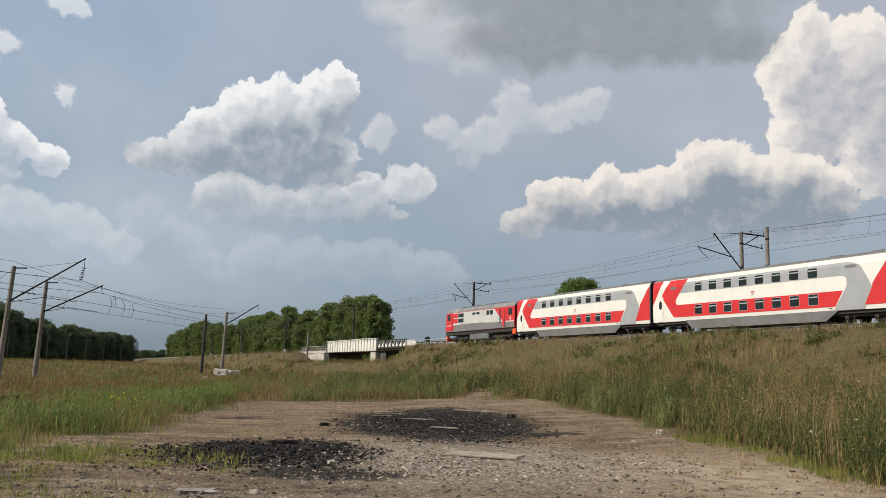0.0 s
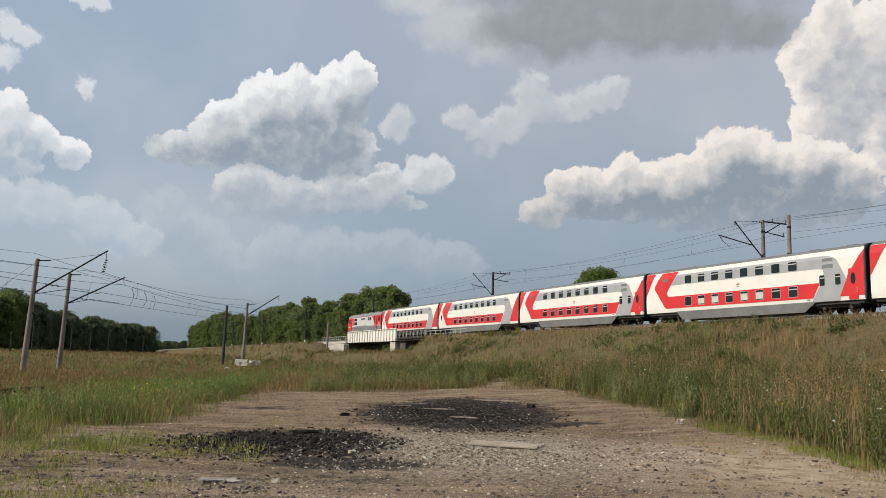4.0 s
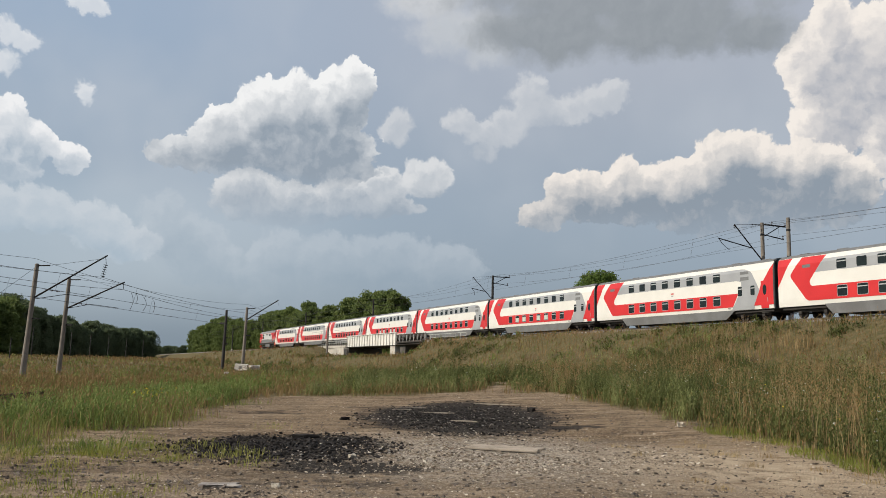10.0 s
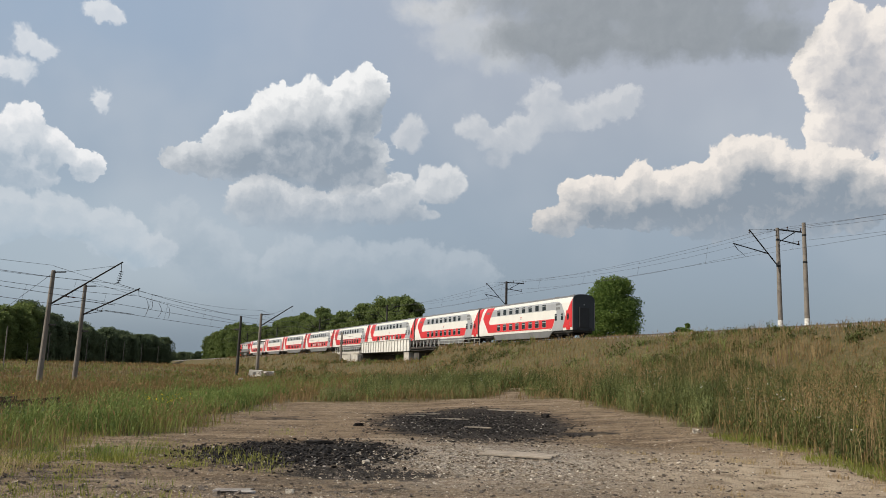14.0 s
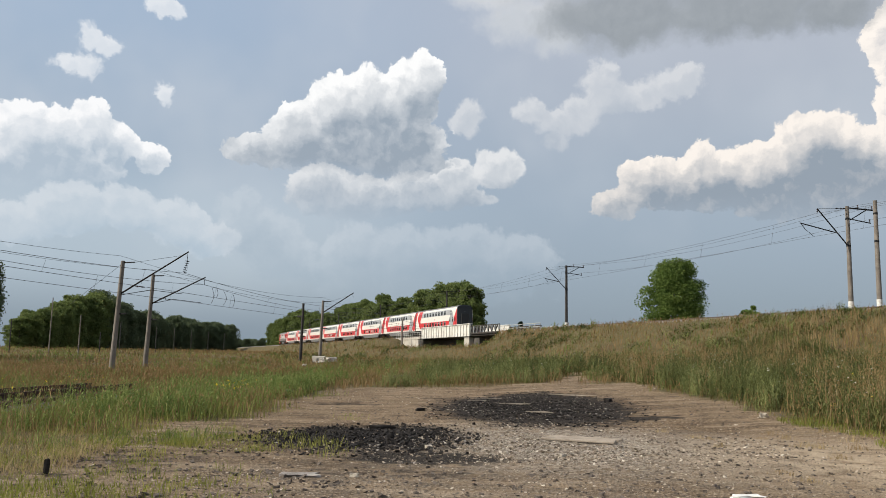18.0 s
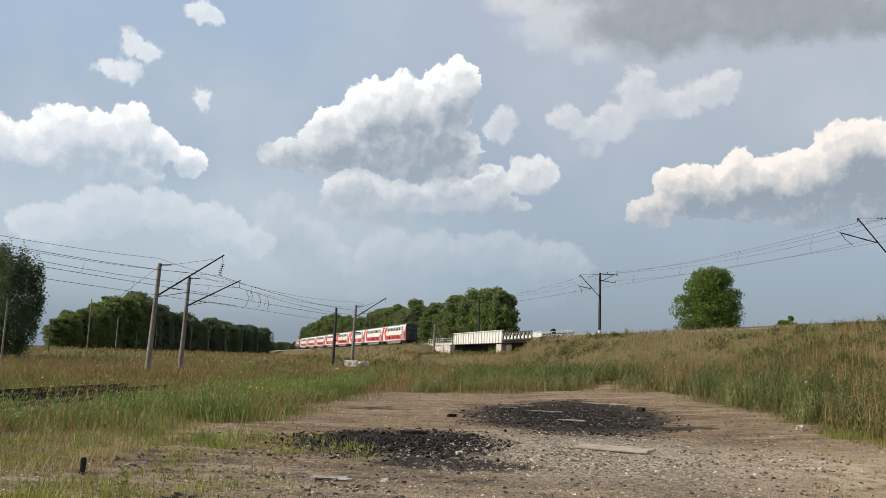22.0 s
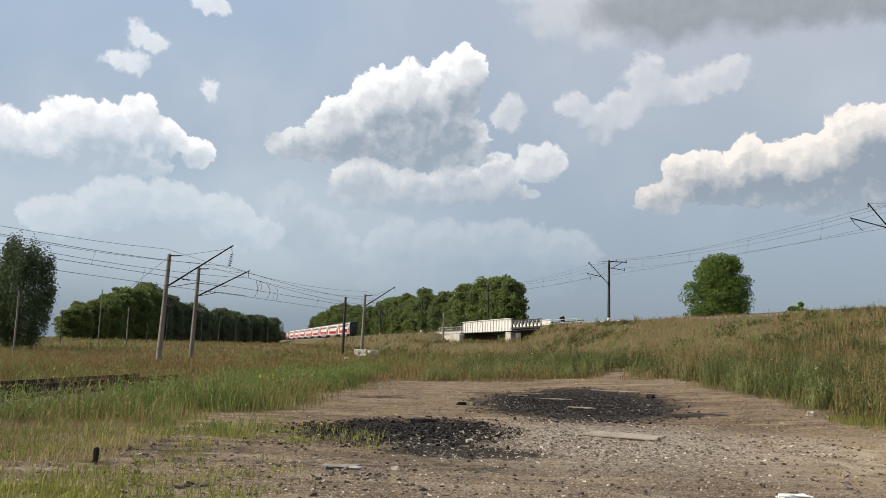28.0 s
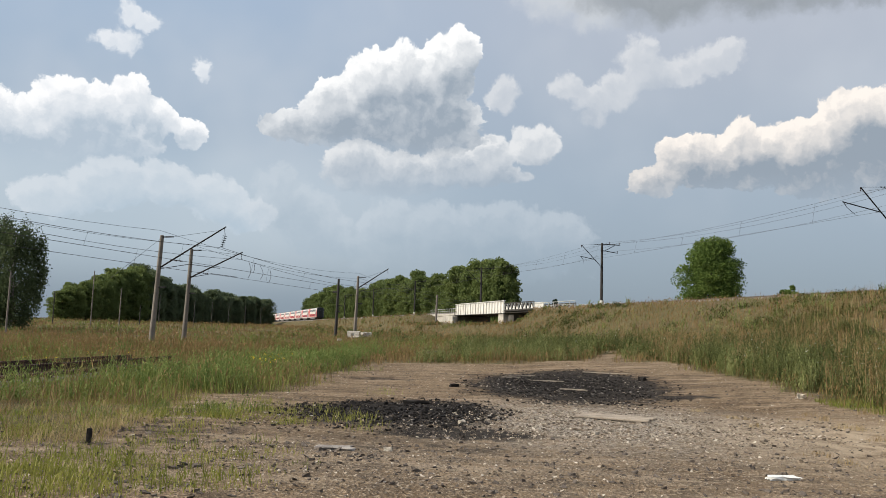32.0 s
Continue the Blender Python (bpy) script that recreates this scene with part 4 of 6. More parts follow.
# ---------------------------------------------------------------- trees
def crown_mesh(name, seed, high, wide, low, material, clumps=46, leaves=110, leaf=0.42, shape="round"):
    """Clumps of leaves spread through an uneven crown; each leaf is its own small blade, each clump has its own shade."""
    g = np.random.default_rng(seed)
    k = g.random(clumps)
    zc = low + (high - low) * (0.04 + 0.92 * k)
    if shape == "round":
        reach = wide * np.sqrt(np.clip(1 - ((k - 0.42) / 0.62) ** 2, 0.05, 1))
    elif shape == "cone":
        reach = wide * (1.05 - k)
    else:
        reach = wide * np.sqrt(np.clip(1 - ((k - 0.5) / 0.58) ** 2, 0.05, 1))
    a, out = g.random(clumps) * 6.283, np.sqrt(0.25 + 0.75 * g.random(clumps))
    # a few slow lobes keep the outline uneven
    reach = reach * (0.9 + 0.14 * np.sin(a * 3 + seed + k * 5) + 0.10 * np.sin(a * 5 - seed * 2 + k * 9))
    centre = np.stack([np.cos(a) * reach * out * 0.88, np.sin(a) * reach * out * 0.88, zc], 1)
    size = (0.14 + 0.16 * g.random(clumps)) * wide * (1.0 if shape != "cone" else 0.7)
    n = clumps * leaves
    d = g.normal(size=(n, 3))
    d /= np.linalg.norm(d, axis=1)[:, None]
    rad = np.repeat(size, leaves) * (0.25 + 0.85 * g.random(n) ** 0.5)
    at = np.repeat(centre, leaves, 0) + d * rad[:, None] * ([0.62, 0.62, 1.25] if shape == "droop" else [1, 1, 0.72])
    at[:, 2] = np.maximum(at[:, 2], low - 0.6)
    if shape == "droop":
        at[:, 2] -= g.random(n) ** 2 * 1.8
    u = g.normal(size=(n, 3))
    u /= np.linalg.norm(u, axis=1)[:, None]
    s = np.cross(u, g.normal(size=(n, 3)))
    s /= np.linalg.norm(s, axis=1)[:, None]
    ln = (leaf * (0.6 + 0.8 * g.random(n)))[:, None]
    v = np.stack([at - u * ln * 0.5, at + s * ln * 0.32, at + u * ln * 0.5, at - s * ln * 0.32], 1)
    me = bulk(name, v.reshape(-1, 3), np.arange(n * 4).reshape(n, 4), material)
    tone = np.repeat(np.clip(0.15 + 0.7 * g.random(clumps), 0, 1), leaves * 4).astype(np.float32)
    me.attributes.new("tone", "FLOAT", "POINT").data.foreach_set("value", tone)
    return me, centre


def trunk_mesh(name, seed, high, thick, limbs, material):
    g = random.Random(seed)
    bm = bmesh.new()
    x = y = 0.0
    steps = 5
    for i in range(steps):
        z0, z1 = high * i / steps, high * (i + 1) / steps
        nx, ny = x + g.uniform(-0.12, 0.12), y + g.uniform(-0.12, 0.12)
        rod(bm, (x, y, z0 - 0.25 * (i == 0)), (nx, ny, z1), thick * (1 - 0.16 * i), thick * (1 - 0.16 * (i + 1)), 8)
        x, y = nx, ny
    for c in limbs:
        z = max(high * 0.25, min(high * 0.9, c[2] - 0.35 * math.hypot(c[0], c[1])))
        rod(bm, (0, 0, z), (c[0], c[1], c[2]), thick * 0.32, thick * 0.08, 5)
    me = bpy.data.meshes.new(name)
    bm.to_mesh(me)
    bm.free()
    me.materials.append(material)
    return me


def make_tree(name, seed, at, high, wide, low, label, leaf_mat=None, bark=None, clumps=46, leaves=110, leaf=0.42, shape="round", group="", kind_word="tree"):
    tree = thing(name, at, label, kind_word, group)
    crown, centres = crown_mesh("crown", seed, high, wide, low, leaf_mat or M_LEAF, clumps, leaves, leaf, shape)
    part("trunk", trunk_mesh("trunk", seed, high * 0.86, high * 0.022, centres[::24], bark or M_BARK), None, tree)
    part("crown", crown, None, tree)
    return tree


def polar(az, d):
    return d * math.sin(radians(az)), d * math.cos(radians(az))


def planted(az, d, sink=0.1):
    x, y = polar(az, d)
    return x, y, float(height(x, y)) - sink


# how high the trees stand over the horizon, along their outline: bearing and rise in degrees
ROW_TOPS = ((-16.0, 1.9), (-15.4, 2.3), (-13.4, 2.95), (-11.5, 3.0), (-9.6, 3.7), (-7.3, 4.1), (-5.8, 4.3), (-4.3, 4.7), (-2.8, 5.1), (-1.7, 5.0))
WOOD_TOPS = ((-46.0, 3.2), (-31.2, 1.6), (-30.7, 1.8), (-29.9, 2.6), (-28.6, 3.1), (-27.2, 3.6), (-26.0, 3.7), (-25.3, 3.45), (-24.2, 2.85), (-22.8, 2.55), (-21.4, 2.4), (-19.9, 2.15), (-18.4, 1.95))


def trees():
    make_tree("linden_tree", 3, planted(11.15, 134), 15.2, 5.0, 2.0, "dense round green broadleaf tree standing behind the bank", M_LEAF_L, clumps=330, leaves=130, leaf=0.30)
    make_tree("bush", 5, planted(15.7, 140), 8.4, 2.5, 1.0, "small round green tree behind the bank", M_LEAF_L, clumps=40, leaves=110, leaf=0.3)
    make_tree("birch_tree", 8, planted(-33.2, 128), 14.9, 5.2, 1.2, "tall drooping birch with dark green leaves", M_LEAF_B, M_BIRCH, 330, 95, 0.28, "droop")
    make_tree("spruce_tree", 9, planted(1.15, 205), 8.6, 2.6, 0.8, "small dark conifer beyond the railway bridge", M_NEEDLE, None, 40, 60, 0.5, "cone")
    # low growth behind the bank beside the round tree
    for i, (az, d, h) in enumerate(((13.6, 142, 6.2), (14.6, 150, 5.9), (17.2, 150, 6.0))):
        make_tree("shrub", 30 + i, planted(az, d), h, 2.2, 0.6, "low green shrub showing above the bank", M_LEAF_L, clumps=18, leaves=60, leaf=0.4, kind_word="shrub")
    make_tree("shrub", 36, planted(-0.95, 133), 2.7, 1.7, 0.1, "round green shrub beside the bridge pier", M_LEAF_L, clumps=40, leaves=80, leaf=0.2, kind_word="shrub")
    kinds = []
    for i in range(5):
        kinds.append(make_tree("broadleaf_tree", 40 + i, (0, 0, 0), 18.0, 4.3 + 0.5 * (i % 3), 0.6, "tall green broadleaf tree in a dense row of trees", clumps=190, leaves=76, leaf=0.5, shape="round", group="row of trees beyond the railway"))
    for i in range(4):
        kinds.append(make_tree("forest_tree", 60 + i, (0, 0, 0), 18.0, 5.0 + 0.4 * i, 0.2, "dark green tree at the edge of a wood", M_LEAF_HAZY, clumps=200, leaves=72, leaf=0.55, shape="round", group="edge of the dark wood"))
    g = random.Random(5)
    first = set()

    def put(kind, az, d, rise, broad=1.0):
        """rise: how high its top stands over the horizon, in degrees."""
        x, y, z = planted(az, d)
        size = (EYE[2] + d * math.tan(radians(rise)) - z) / 18.6
        m = pose(x, y, z - 0.2, 0, 0, g.uniform(0, 360))
        if kind in first:
            ob = copy_thing(kinds[kind], m)
        else:
            ob = kinds[kind]
            ob.matrix_basis = m
            first.add(kind)
        wide = broad * max(size, 0.7)
        ob.scale = (wide, wide, size)

    def tops(line, az):
        return float(np.interp(az, [a for a, b in line], [b for a, b in line]))

    # the row of trees beyond the upper line, running away to the left, two deep
    for i in range(76):
        k = (i // 2) / 37
        back = i % 2
        az = -2.3 - 12.9 * k ** 0.85 + g.uniform(-0.2, 0.2)
        d = max(208 + 215 * k + g.uniform(-4, 8) + 12 * back, 68 / math.sin(radians(22.87 + az)))
        put(i % 5, az, d, tops(ROW_TOPS, az) * (g.uniform(0.8, 1.1) if not back else g.uniform(0.85, 1.12)), 1.0)
    # the dark wood on the left, two deep
    for i in range(84):
        k = (i // 2) / 41
        back = i % 2
        az = -30.4 + 12.3 * k ** 0.9 + g.uniform(-0.15, 0.15)
        d = 232 + 210 * k + g.uniform(-3, 6) + 10 * back
        put((5 + i % 4) if i > 26 else i % 5, az, d, tops(WOOD_TOPS, az) * (g.uniform(0.84, 1.06) if not back else g.uniform(0.86, 1.08)), 1.1)
    for i in range(14):
        put(5 + i % 4, -46 + 0.95 * i, 250 + g.uniform(-10, 30), g.uniform(2.6, 3.3))
    # the far end of the open field
    for i in range(14):
        az = -18.3 + 0.26 * i
        put(5 + i % 4, az, 560 + g.uniform(0, 60), g.uniform(0.85, 1.15))


trees()


# ---------------------------------------------------------------- poles and wires of the lower line
LOW_AZ = radians(8.6)
LOW_ALONG = Vector((math.sin(LOW_AZ), math.cos(LOW_AZ), 0))
LOW_SIDE = Vector((math.cos(LOW_AZ), -math.sin(LOW_AZ), 0))
LOW_ANGLE = math.degrees(math.atan2(LOW_SIDE.y, LOW_SIDE.x))


def pole_shaft(bm, top, r0, r1, lean=0.0):
    return rod(bm, (0, 0, -0.4), (lean * top, 0, top), r0, r1, 14)


def insulators(bm, a, b, n=5, r=0.11):
    a, b = Vector(a), Vector(b)
    rod(bm, a, b, 0.025, sides=6)
    for i in range(n):
        c = a + (b - a) * ((i + 0.5) / n)
        rod(bm, c - (b - a).normalized() * 0.03, c + (b - a).normalized() * 0.03, r, r * 0.6, 10)
    return bm


def low_pole(at, top, lean, reach, end_z, foot_z, hang, label, material=None):
    """A leaning concrete pole with a slanting steel bracket towards the track (local +x)."""
    pole = thing("catenary_pole", at, label, "pole", "poles of the lower line", LOW_ANGLE)
    part("shaft", pole_shaft(bmesh.new(), top, 0.26, 0.175, lean), material or M_CONC, pole)
    part("top_cap", rodded((lean * top, 0, top - 0.02), (lean * top, 0, top + 0.05), 0.18, 0.13, 12), M_CONC, pole)
    if reach:
        fx = lean * foot_z
        bm = bmesh.new()
        rod(bm, (fx, 0, foot_z), (reach, 0, end_z), 0.085, 0.065, 8)
        part("bracket_arm", bm, M_IRON, pole)
        bm = bmesh.new()
        rod(bm, (lean * top, 0, top - 0.12), (lean * top + 1.2, 0, top - 0.1), 0.06, sides=6)
        rod(bm, (lean * top + 1.2, 0, top - 0.1), (reach - 0.4, 0, end_z - 0.3), 0.014, sides=5)
        part("tie_rod", bm, M_IRON, pole)
        k = 0.18
        clamp = Vector((fx + (reach - fx) * k, 0, foot_z + (end_z - foot_z) * k))
        bm = insulators(bmesh.new(), clamp + Vector((-0.1, -0.05, 0.1)), clamp + Vector((1.3, 0, -0.05)), 3, 0.09)
        part("stay_insulator", bm, M_INSUL, pole)
        bm = bmesh.new()
        rod(bm, (reach - 0.15, 0, end_z - 0.1), (reach - 0.05, 0, end_z - 0.75), 0.025, sides=5)
        part("hanger", bm, M_IRON, pole)
        if hang:
            part("insulator_string", insulators(bmesh.new(), (reach - 0.05, 0, end_z - 0.75), (reach - 0.3, 0, end_z - hang), 6, 0.2), M_IRON, pole, "string of dark insulators")
        bm = bmesh.new()
        rod(bm, (lean * 6.6 + 0.1, 0, 6.75), (reach - 3.5, 0, 7.2), 0.03, sides=6)
        rod(bm, (reach - 3.5, 0, 7.2), (reach - 0.4, 0, 6.85), 0.025, sides=6)
        part("registration_arm", bm, M_IRON, pole)
    bm = boxed(lean * 5.2 - 0.26, lean * 5.2 + 0.9, -0.05, 0.05, 5.0, 5.14, bevel=0.01)
    part("bracket_clamp", bm, M_IRON, pole)
    return pole


L1, L2 = Vector((-34.9, 74.4, 0)), Vector((-37.4, 87.4, 0))
L4, L3 = Vector((-27.2, 125.6, 0)), Vector((-31.8, 132.7, 0))


def stand(p):
    return p.x, p.y, float(height(p.x, p.y))


def low_line_poles():
    low_pole(stand(L1), 9.8, 0.048, 6.95, 10.6, 6.8, 1.9, "leaning weathered concrete pole with a slanted bracket in tall grass")
    low_pole(stand(L2), 9.8, 0.036, 6.4, 9.5, 6.7, 0.0, "leaning concrete pole with a slanted bracket beside the lower line")
    z3, z4 = stand(L3)[2], stand(L4)[2]
    low_pole(stand(L4), 9.8 - z4, 0.028, 5.0, 11.0 - z4, 8.0 - z4, 0.0, "concrete pole with one bracket standing behind concrete blocks")
    p = low_pole(stand(L3), 9.8 - z3, 0.02, 0, 0, 0, 0, "dark wooden pole with short cross pieces beside the lower line", M_DARKPOLE)
    part("cross_piece", boxed(-0.75, 0.3, -0.06, 0.06, 7.6 - z3, 7.9 - z3, bevel=0.02), M_DARKPOLE, p)
    part("cross_piece", boxed(-0.2, 0.6, -0.06, 0.06, 4.5 - z3, 4.75 - z3, bevel=0.02), M_DARKPOLE, p)
    p5 = Vector((-20.2, 179.0, 0)) - LOW_ALONG * 4.5
    low_pole((p5.x, p5.y, 2.4), 7.1, 0.015, 0, 0, 0, 0, "dark concrete pole in front of the railway bridge", M_CONC)
    # thin posts along the dark wood
    for az, d, top in ((-27.1, 150, 6.6), (-24.75, 190, 6.2), (-33.4, 96, 6.5), (-28.75, 160, 9.6), (-22.6, 200, 5.6), (-21.5, 215, 5.4), (-20.45, 230, 5.6), (-19.4, 245, 5.6), (-18.4, 262, 5.6), (-25.9, 175, 4.0), (-30.9, 170, 6.0)):
        x, y = polar(az, d)
        post = thing("post", (x, y, float(height(x, y))), "thin grey wooden post standing before the wood", "post", "posts along the wood")
        part("shaft", pole_shaft(bmesh.new(), top, 0.10, 0.08, 0.01), M_DARKPOLE if d > 165 else M_CONC, post)
        part("cap", rodded((0.01 * top, 0, top - 0.02), (0.01 * top, 0, top + 0.03), 0.12, 0.08, 8), M_DARKPOLE, post)


def wire(name, points, radius, sag, label, droppers=None, parent=None):
    """A wire from hold to hold with a little sag between them."""
    curve = bpy.data.curves.new(name, "CURVE")
    curve.dimensions, curve.bevel_depth, curve.bevel_resolution, curve.use_fill_caps = "3D", radius, 1, True
    line = []
    for a, b in zip(points, points[1:]):
        for i in range(10):
            k = i / 10
            line.append(Vector(a).lerp(Vector(b), k) - Vector((0, 0, sag * 4 * k * (1 - k))))
    line.append(Vector(points[-1]))
    spline = curve.splines.new("POLY")
    spline.points.add(len(line) - 1)
    for p, q in zip(spline.points, line):
        p.co = (*q, 1)
    curve.materials.append(M_WIRE)
    ob = new(name, curve)
    tagged(ob, label, "wire")
    return ob


def low_wires():
    for foot, reach, mz, cz in ((L1, 6.65, 8.7, 7.0), (L2, 6.4, 8.75, 6.8)):
        holds = [foot + LOW_ALONG * (52.0 * i) + LOW_SIDE * reach for i in (-1, 0, 1, 2, 3)]
        up = [Vector((p.x, p.y, mz)) for p in holds]
        down = [Vector((p.x, p.y, cz)) - LOW_SIDE * 0.3 for p in holds]
        wire("messenger_wire", up, 0.018, 0.85, "thin dark messenger wire over the lower line")
        wire("contact_wire", down, 0.018, 0.05, "thin dark contact wire over the lower line")
        wire("feeder_wire", [p - LOW_SIDE * (reach - 0.2) + Vector((0, 0, 1.6)) for p in up], 0.015, 0.9, "thin dark feeder wire along the poles")
        for a, b, i in ((up[0], down[0], 0), (up[1], down[1], 1), (up[2], down[2], 2)):
            for k in (0.12, 0.35, 0.65, 0.88):
                top = a.lerp(up[i + 1], k) - Vector((0, 0, 0.85 * 4 * k * (1 - k)))
                foot_at = b.lerp(down[i + 1], k) - Vector((0, 0, 0.2 * k * (1 - k)))
                ob = new("dropper_wire", mesh_rod(top, foot_at, 0.009))
                tagged(ob, "short thin dropper wire between two wires", "wire", "droppers of the lower line")


def low_jumpers():
    """Slack jumper loops and a cross stay between the wires of the lower line."""
    for along, top, low, slack in ((1.5, 8.6, 6.9, 0.5), (4.2, 8.4, 6.9, 0.7), (6.5, 8.2, 6.85, 0.35), (2.6, 8.55, 7.6, 0.3)):
        a = L2 + LOW_SIDE * 6.4 + LOW_ALONG * along
        line = [Vector((a.x, a.y, top)) + LOW_ALONG * slack * math.sin(math.pi * k / 6) + Vector((0, 0, (low - top) * k / 6)) for k in range(7)]
        wire("jumper_wire", line, 0.024, 0.0, "dark slack jumper wire hanging between two wires")
    top = Vector((L1.x, L1.y, 9.6)) + LOW_SIDE * 0.45
    wire("stay_wire", [top, top - LOW_SIDE * 2.2 - LOW_ALONG * 4.0 + Vector((0, 0, -4.0))], 0.015, 0.0, "thin dark stay wire slanting from the pole top")


def mesh_rod(a, b, r):
    bm = rodded(a, b, r, sides=5)
    me = bpy.data.meshes.new("rod")
    bm.to_mesh(me)
    bm.free()
    me.materials.append(M_WIRE)
    return me


# ---------------------------------------------------------------- poles and wires of the upper line
UP_TOP = 9.4


def up_pole(s, arms=True, base=True, q=57.8):
    at = on_line(s, q, BED_Z - 0.2)
    foot = 0.8
    pole = thing("catenary_pole", tuple(at), ("dark catenary pole with dark brackets on the bank" if s > 100 else "grey concrete catenary pole with dark brackets on the bank") if arms else "plain grey concrete pole with whitewashed foot on the bank", "pole", "poles of the upper line", TRACK_ANGLE)
    top = UP_TOP + foot
    part("shaft", pole_shaft(bmesh.new(), top, 0.23, 0.16), M_DARKPOLE if s > 100 else M_CONC, pole)
    if base:
        part("whitewashed_foot", rodded((0, 0, 0.1), (0, 0, 1.75), 0.238, 0.232, 14), M_LIME, pole, "whitewashed pole foot")
    part("band", rodded((0, 0, top - 3.6), (0, 0, top - 3.45), 0.2, sides=12), M_IRON, pole)
    part("band", rodded((0, 0, top - 1.2), (0, 0, top - 1.05), 0.19, sides=12), M_IRON, pole)
    if not arms:
        return pole
    # local +y points to the camera's side, over the track
    part("bracket_arm", rodded((0, 0.1, top - 3.5), (0, 3.3, top - 0.45), 0.055, sides=8), M_IRON, pole)
    bm = rodded((0, 3.3, top - 0.45), (0, 1.3, top - 0.28), 0.014, sides=5)
    insulators(bm, (0, 1.3, top - 0.28), (0, 0.15, top - 0.2), 3, 0.07)
    part("tie_rod", bm, M_IRON, pole)
    out = 5.2 if s < 100 else 3.5
    part("side_arm", rodded((0, 1.3, top - 2.45), (0, out, top - 2.45 + 0.154 * (out - 1.3)), 0.05, sides=8), M_IRON, pole)
    hook = top - 2.45 + 0.154 * (out - 1.3)
    bm = rodded((0, out - 0.1, hook - 0.05), (0, out - 0.5, hook - 0.5), 0.03, sides=6)
    rod(bm, (0, out - 0.5, hook - 0.5), (0, max(out - 1.3, 3.0), hook - 1.0), 0.025, sides=6)
    part("registration_arm", bm, M_IRON, pole)
    part("crossarm", boxed(-0.05, 0.05, -2.9, 0.1, top - 0.2, top - 0.08, bevel=0.01), M_IRON, pole)
    part("crossarm_brace", rodded((0, -2.2, top - 0.15), (0, -0.3, top - 1.2), 0.045, sides=6), M_IRON, pole)
    part("lower_crossarm", rodded((0, -0.2, top - 1.1), (0, -2.6, top - 1.35), 0.05, sides=6), M_IRON, pole)
    for y, z in ((-1.2, top - 0.08), (-2.8, top - 0.08), (-2.5, top - 1.3)):
        part("pin_insulator", insulators(bmesh.new(), (0, y, z), (0, y, z + 0.32), 2, 0.09), M_INSUL, pole)
    part("hanger_insulator", insulators(bmesh.new(), (0, 3.3, top - 0.45), (0, 3.3, top - 0.8), 2, 0.08), M_INSUL, pole)
    return pole


UP_POLES = (4.5, 59.0, 113.3, 167.6, 222.0, 276.0, 330.0)


def upper_line():
    for s in UP_POLES:
        up_pole(s)
    up_pole(55.9, arms=False)
    zt = BED_Z - 0.2 + UP_TOP + 0.8
    span = [-50.0, *UP_POLES, 400.0]
    for q, dz, sag, name, label in ((54.5, -0.85, 0.7, "messenger_wire", "thin dark messenger wire above the upper track"), (54.0, -2.95, 0.06, "contact_wire", "thin dark contact wire above the upper track"),
                                    (59.0, 0.2, 0.9, "feeder_wire", "thin dark wire on the crossarms of the bank poles"), (60.6, 0.2, 1.0, "feeder_wire", "thin dark wire on the crossarms of the bank poles"), (60.3, -1.0, 0.8, "feeder_wire", "thin dark wire on the crossarms of the bank poles")):
        wire(name, [on_line(s, q, zt + dz) for s in span], 0.011, sag, label)
    for a, b in zip(span[1:6], span[2:7]):
        for k in (0.1, 0.3, 0.5, 0.7, 0.9):
            s = a + (b - a) * k
            top = on_line(s, 54.4, zt - 0.85 - 0.7 * 4 * k * (1 - k))
            tagged(new("dropper_wire", mesh_rod(top, on_line(s, 54.05, zt - 2.97), 0.009)), "short thin dropper wire between two wires", "wire", "droppers of the upper line")


# ---------------------------------------------------------------- tracks
def rail_mesh(s0, s1):
    """The profile of a rail, drawn out along local x."""
    out = [(-0.075, 0), (0.075, 0), (0.075, 0.012), (0.012, 0.03), (0.012, 0.13), (0.036, 0.14), (0.036, 0.178), (-0.036, 0.178), (-0.036, 0.14), (-0.012, 0.13), (-0.012, 0.03), (-0.075, 0.012)]
    n = len(out)
    v = [(s, y, z) for s in (s0, s1) for y, z in out]
    f = [(i, (i + 1) % n, n + (i + 1) % n, n + i) for i in range(n)] + [tuple(range(n - 1, -1, -1)), tuple(range(n, 2 * n))]
    return v, f


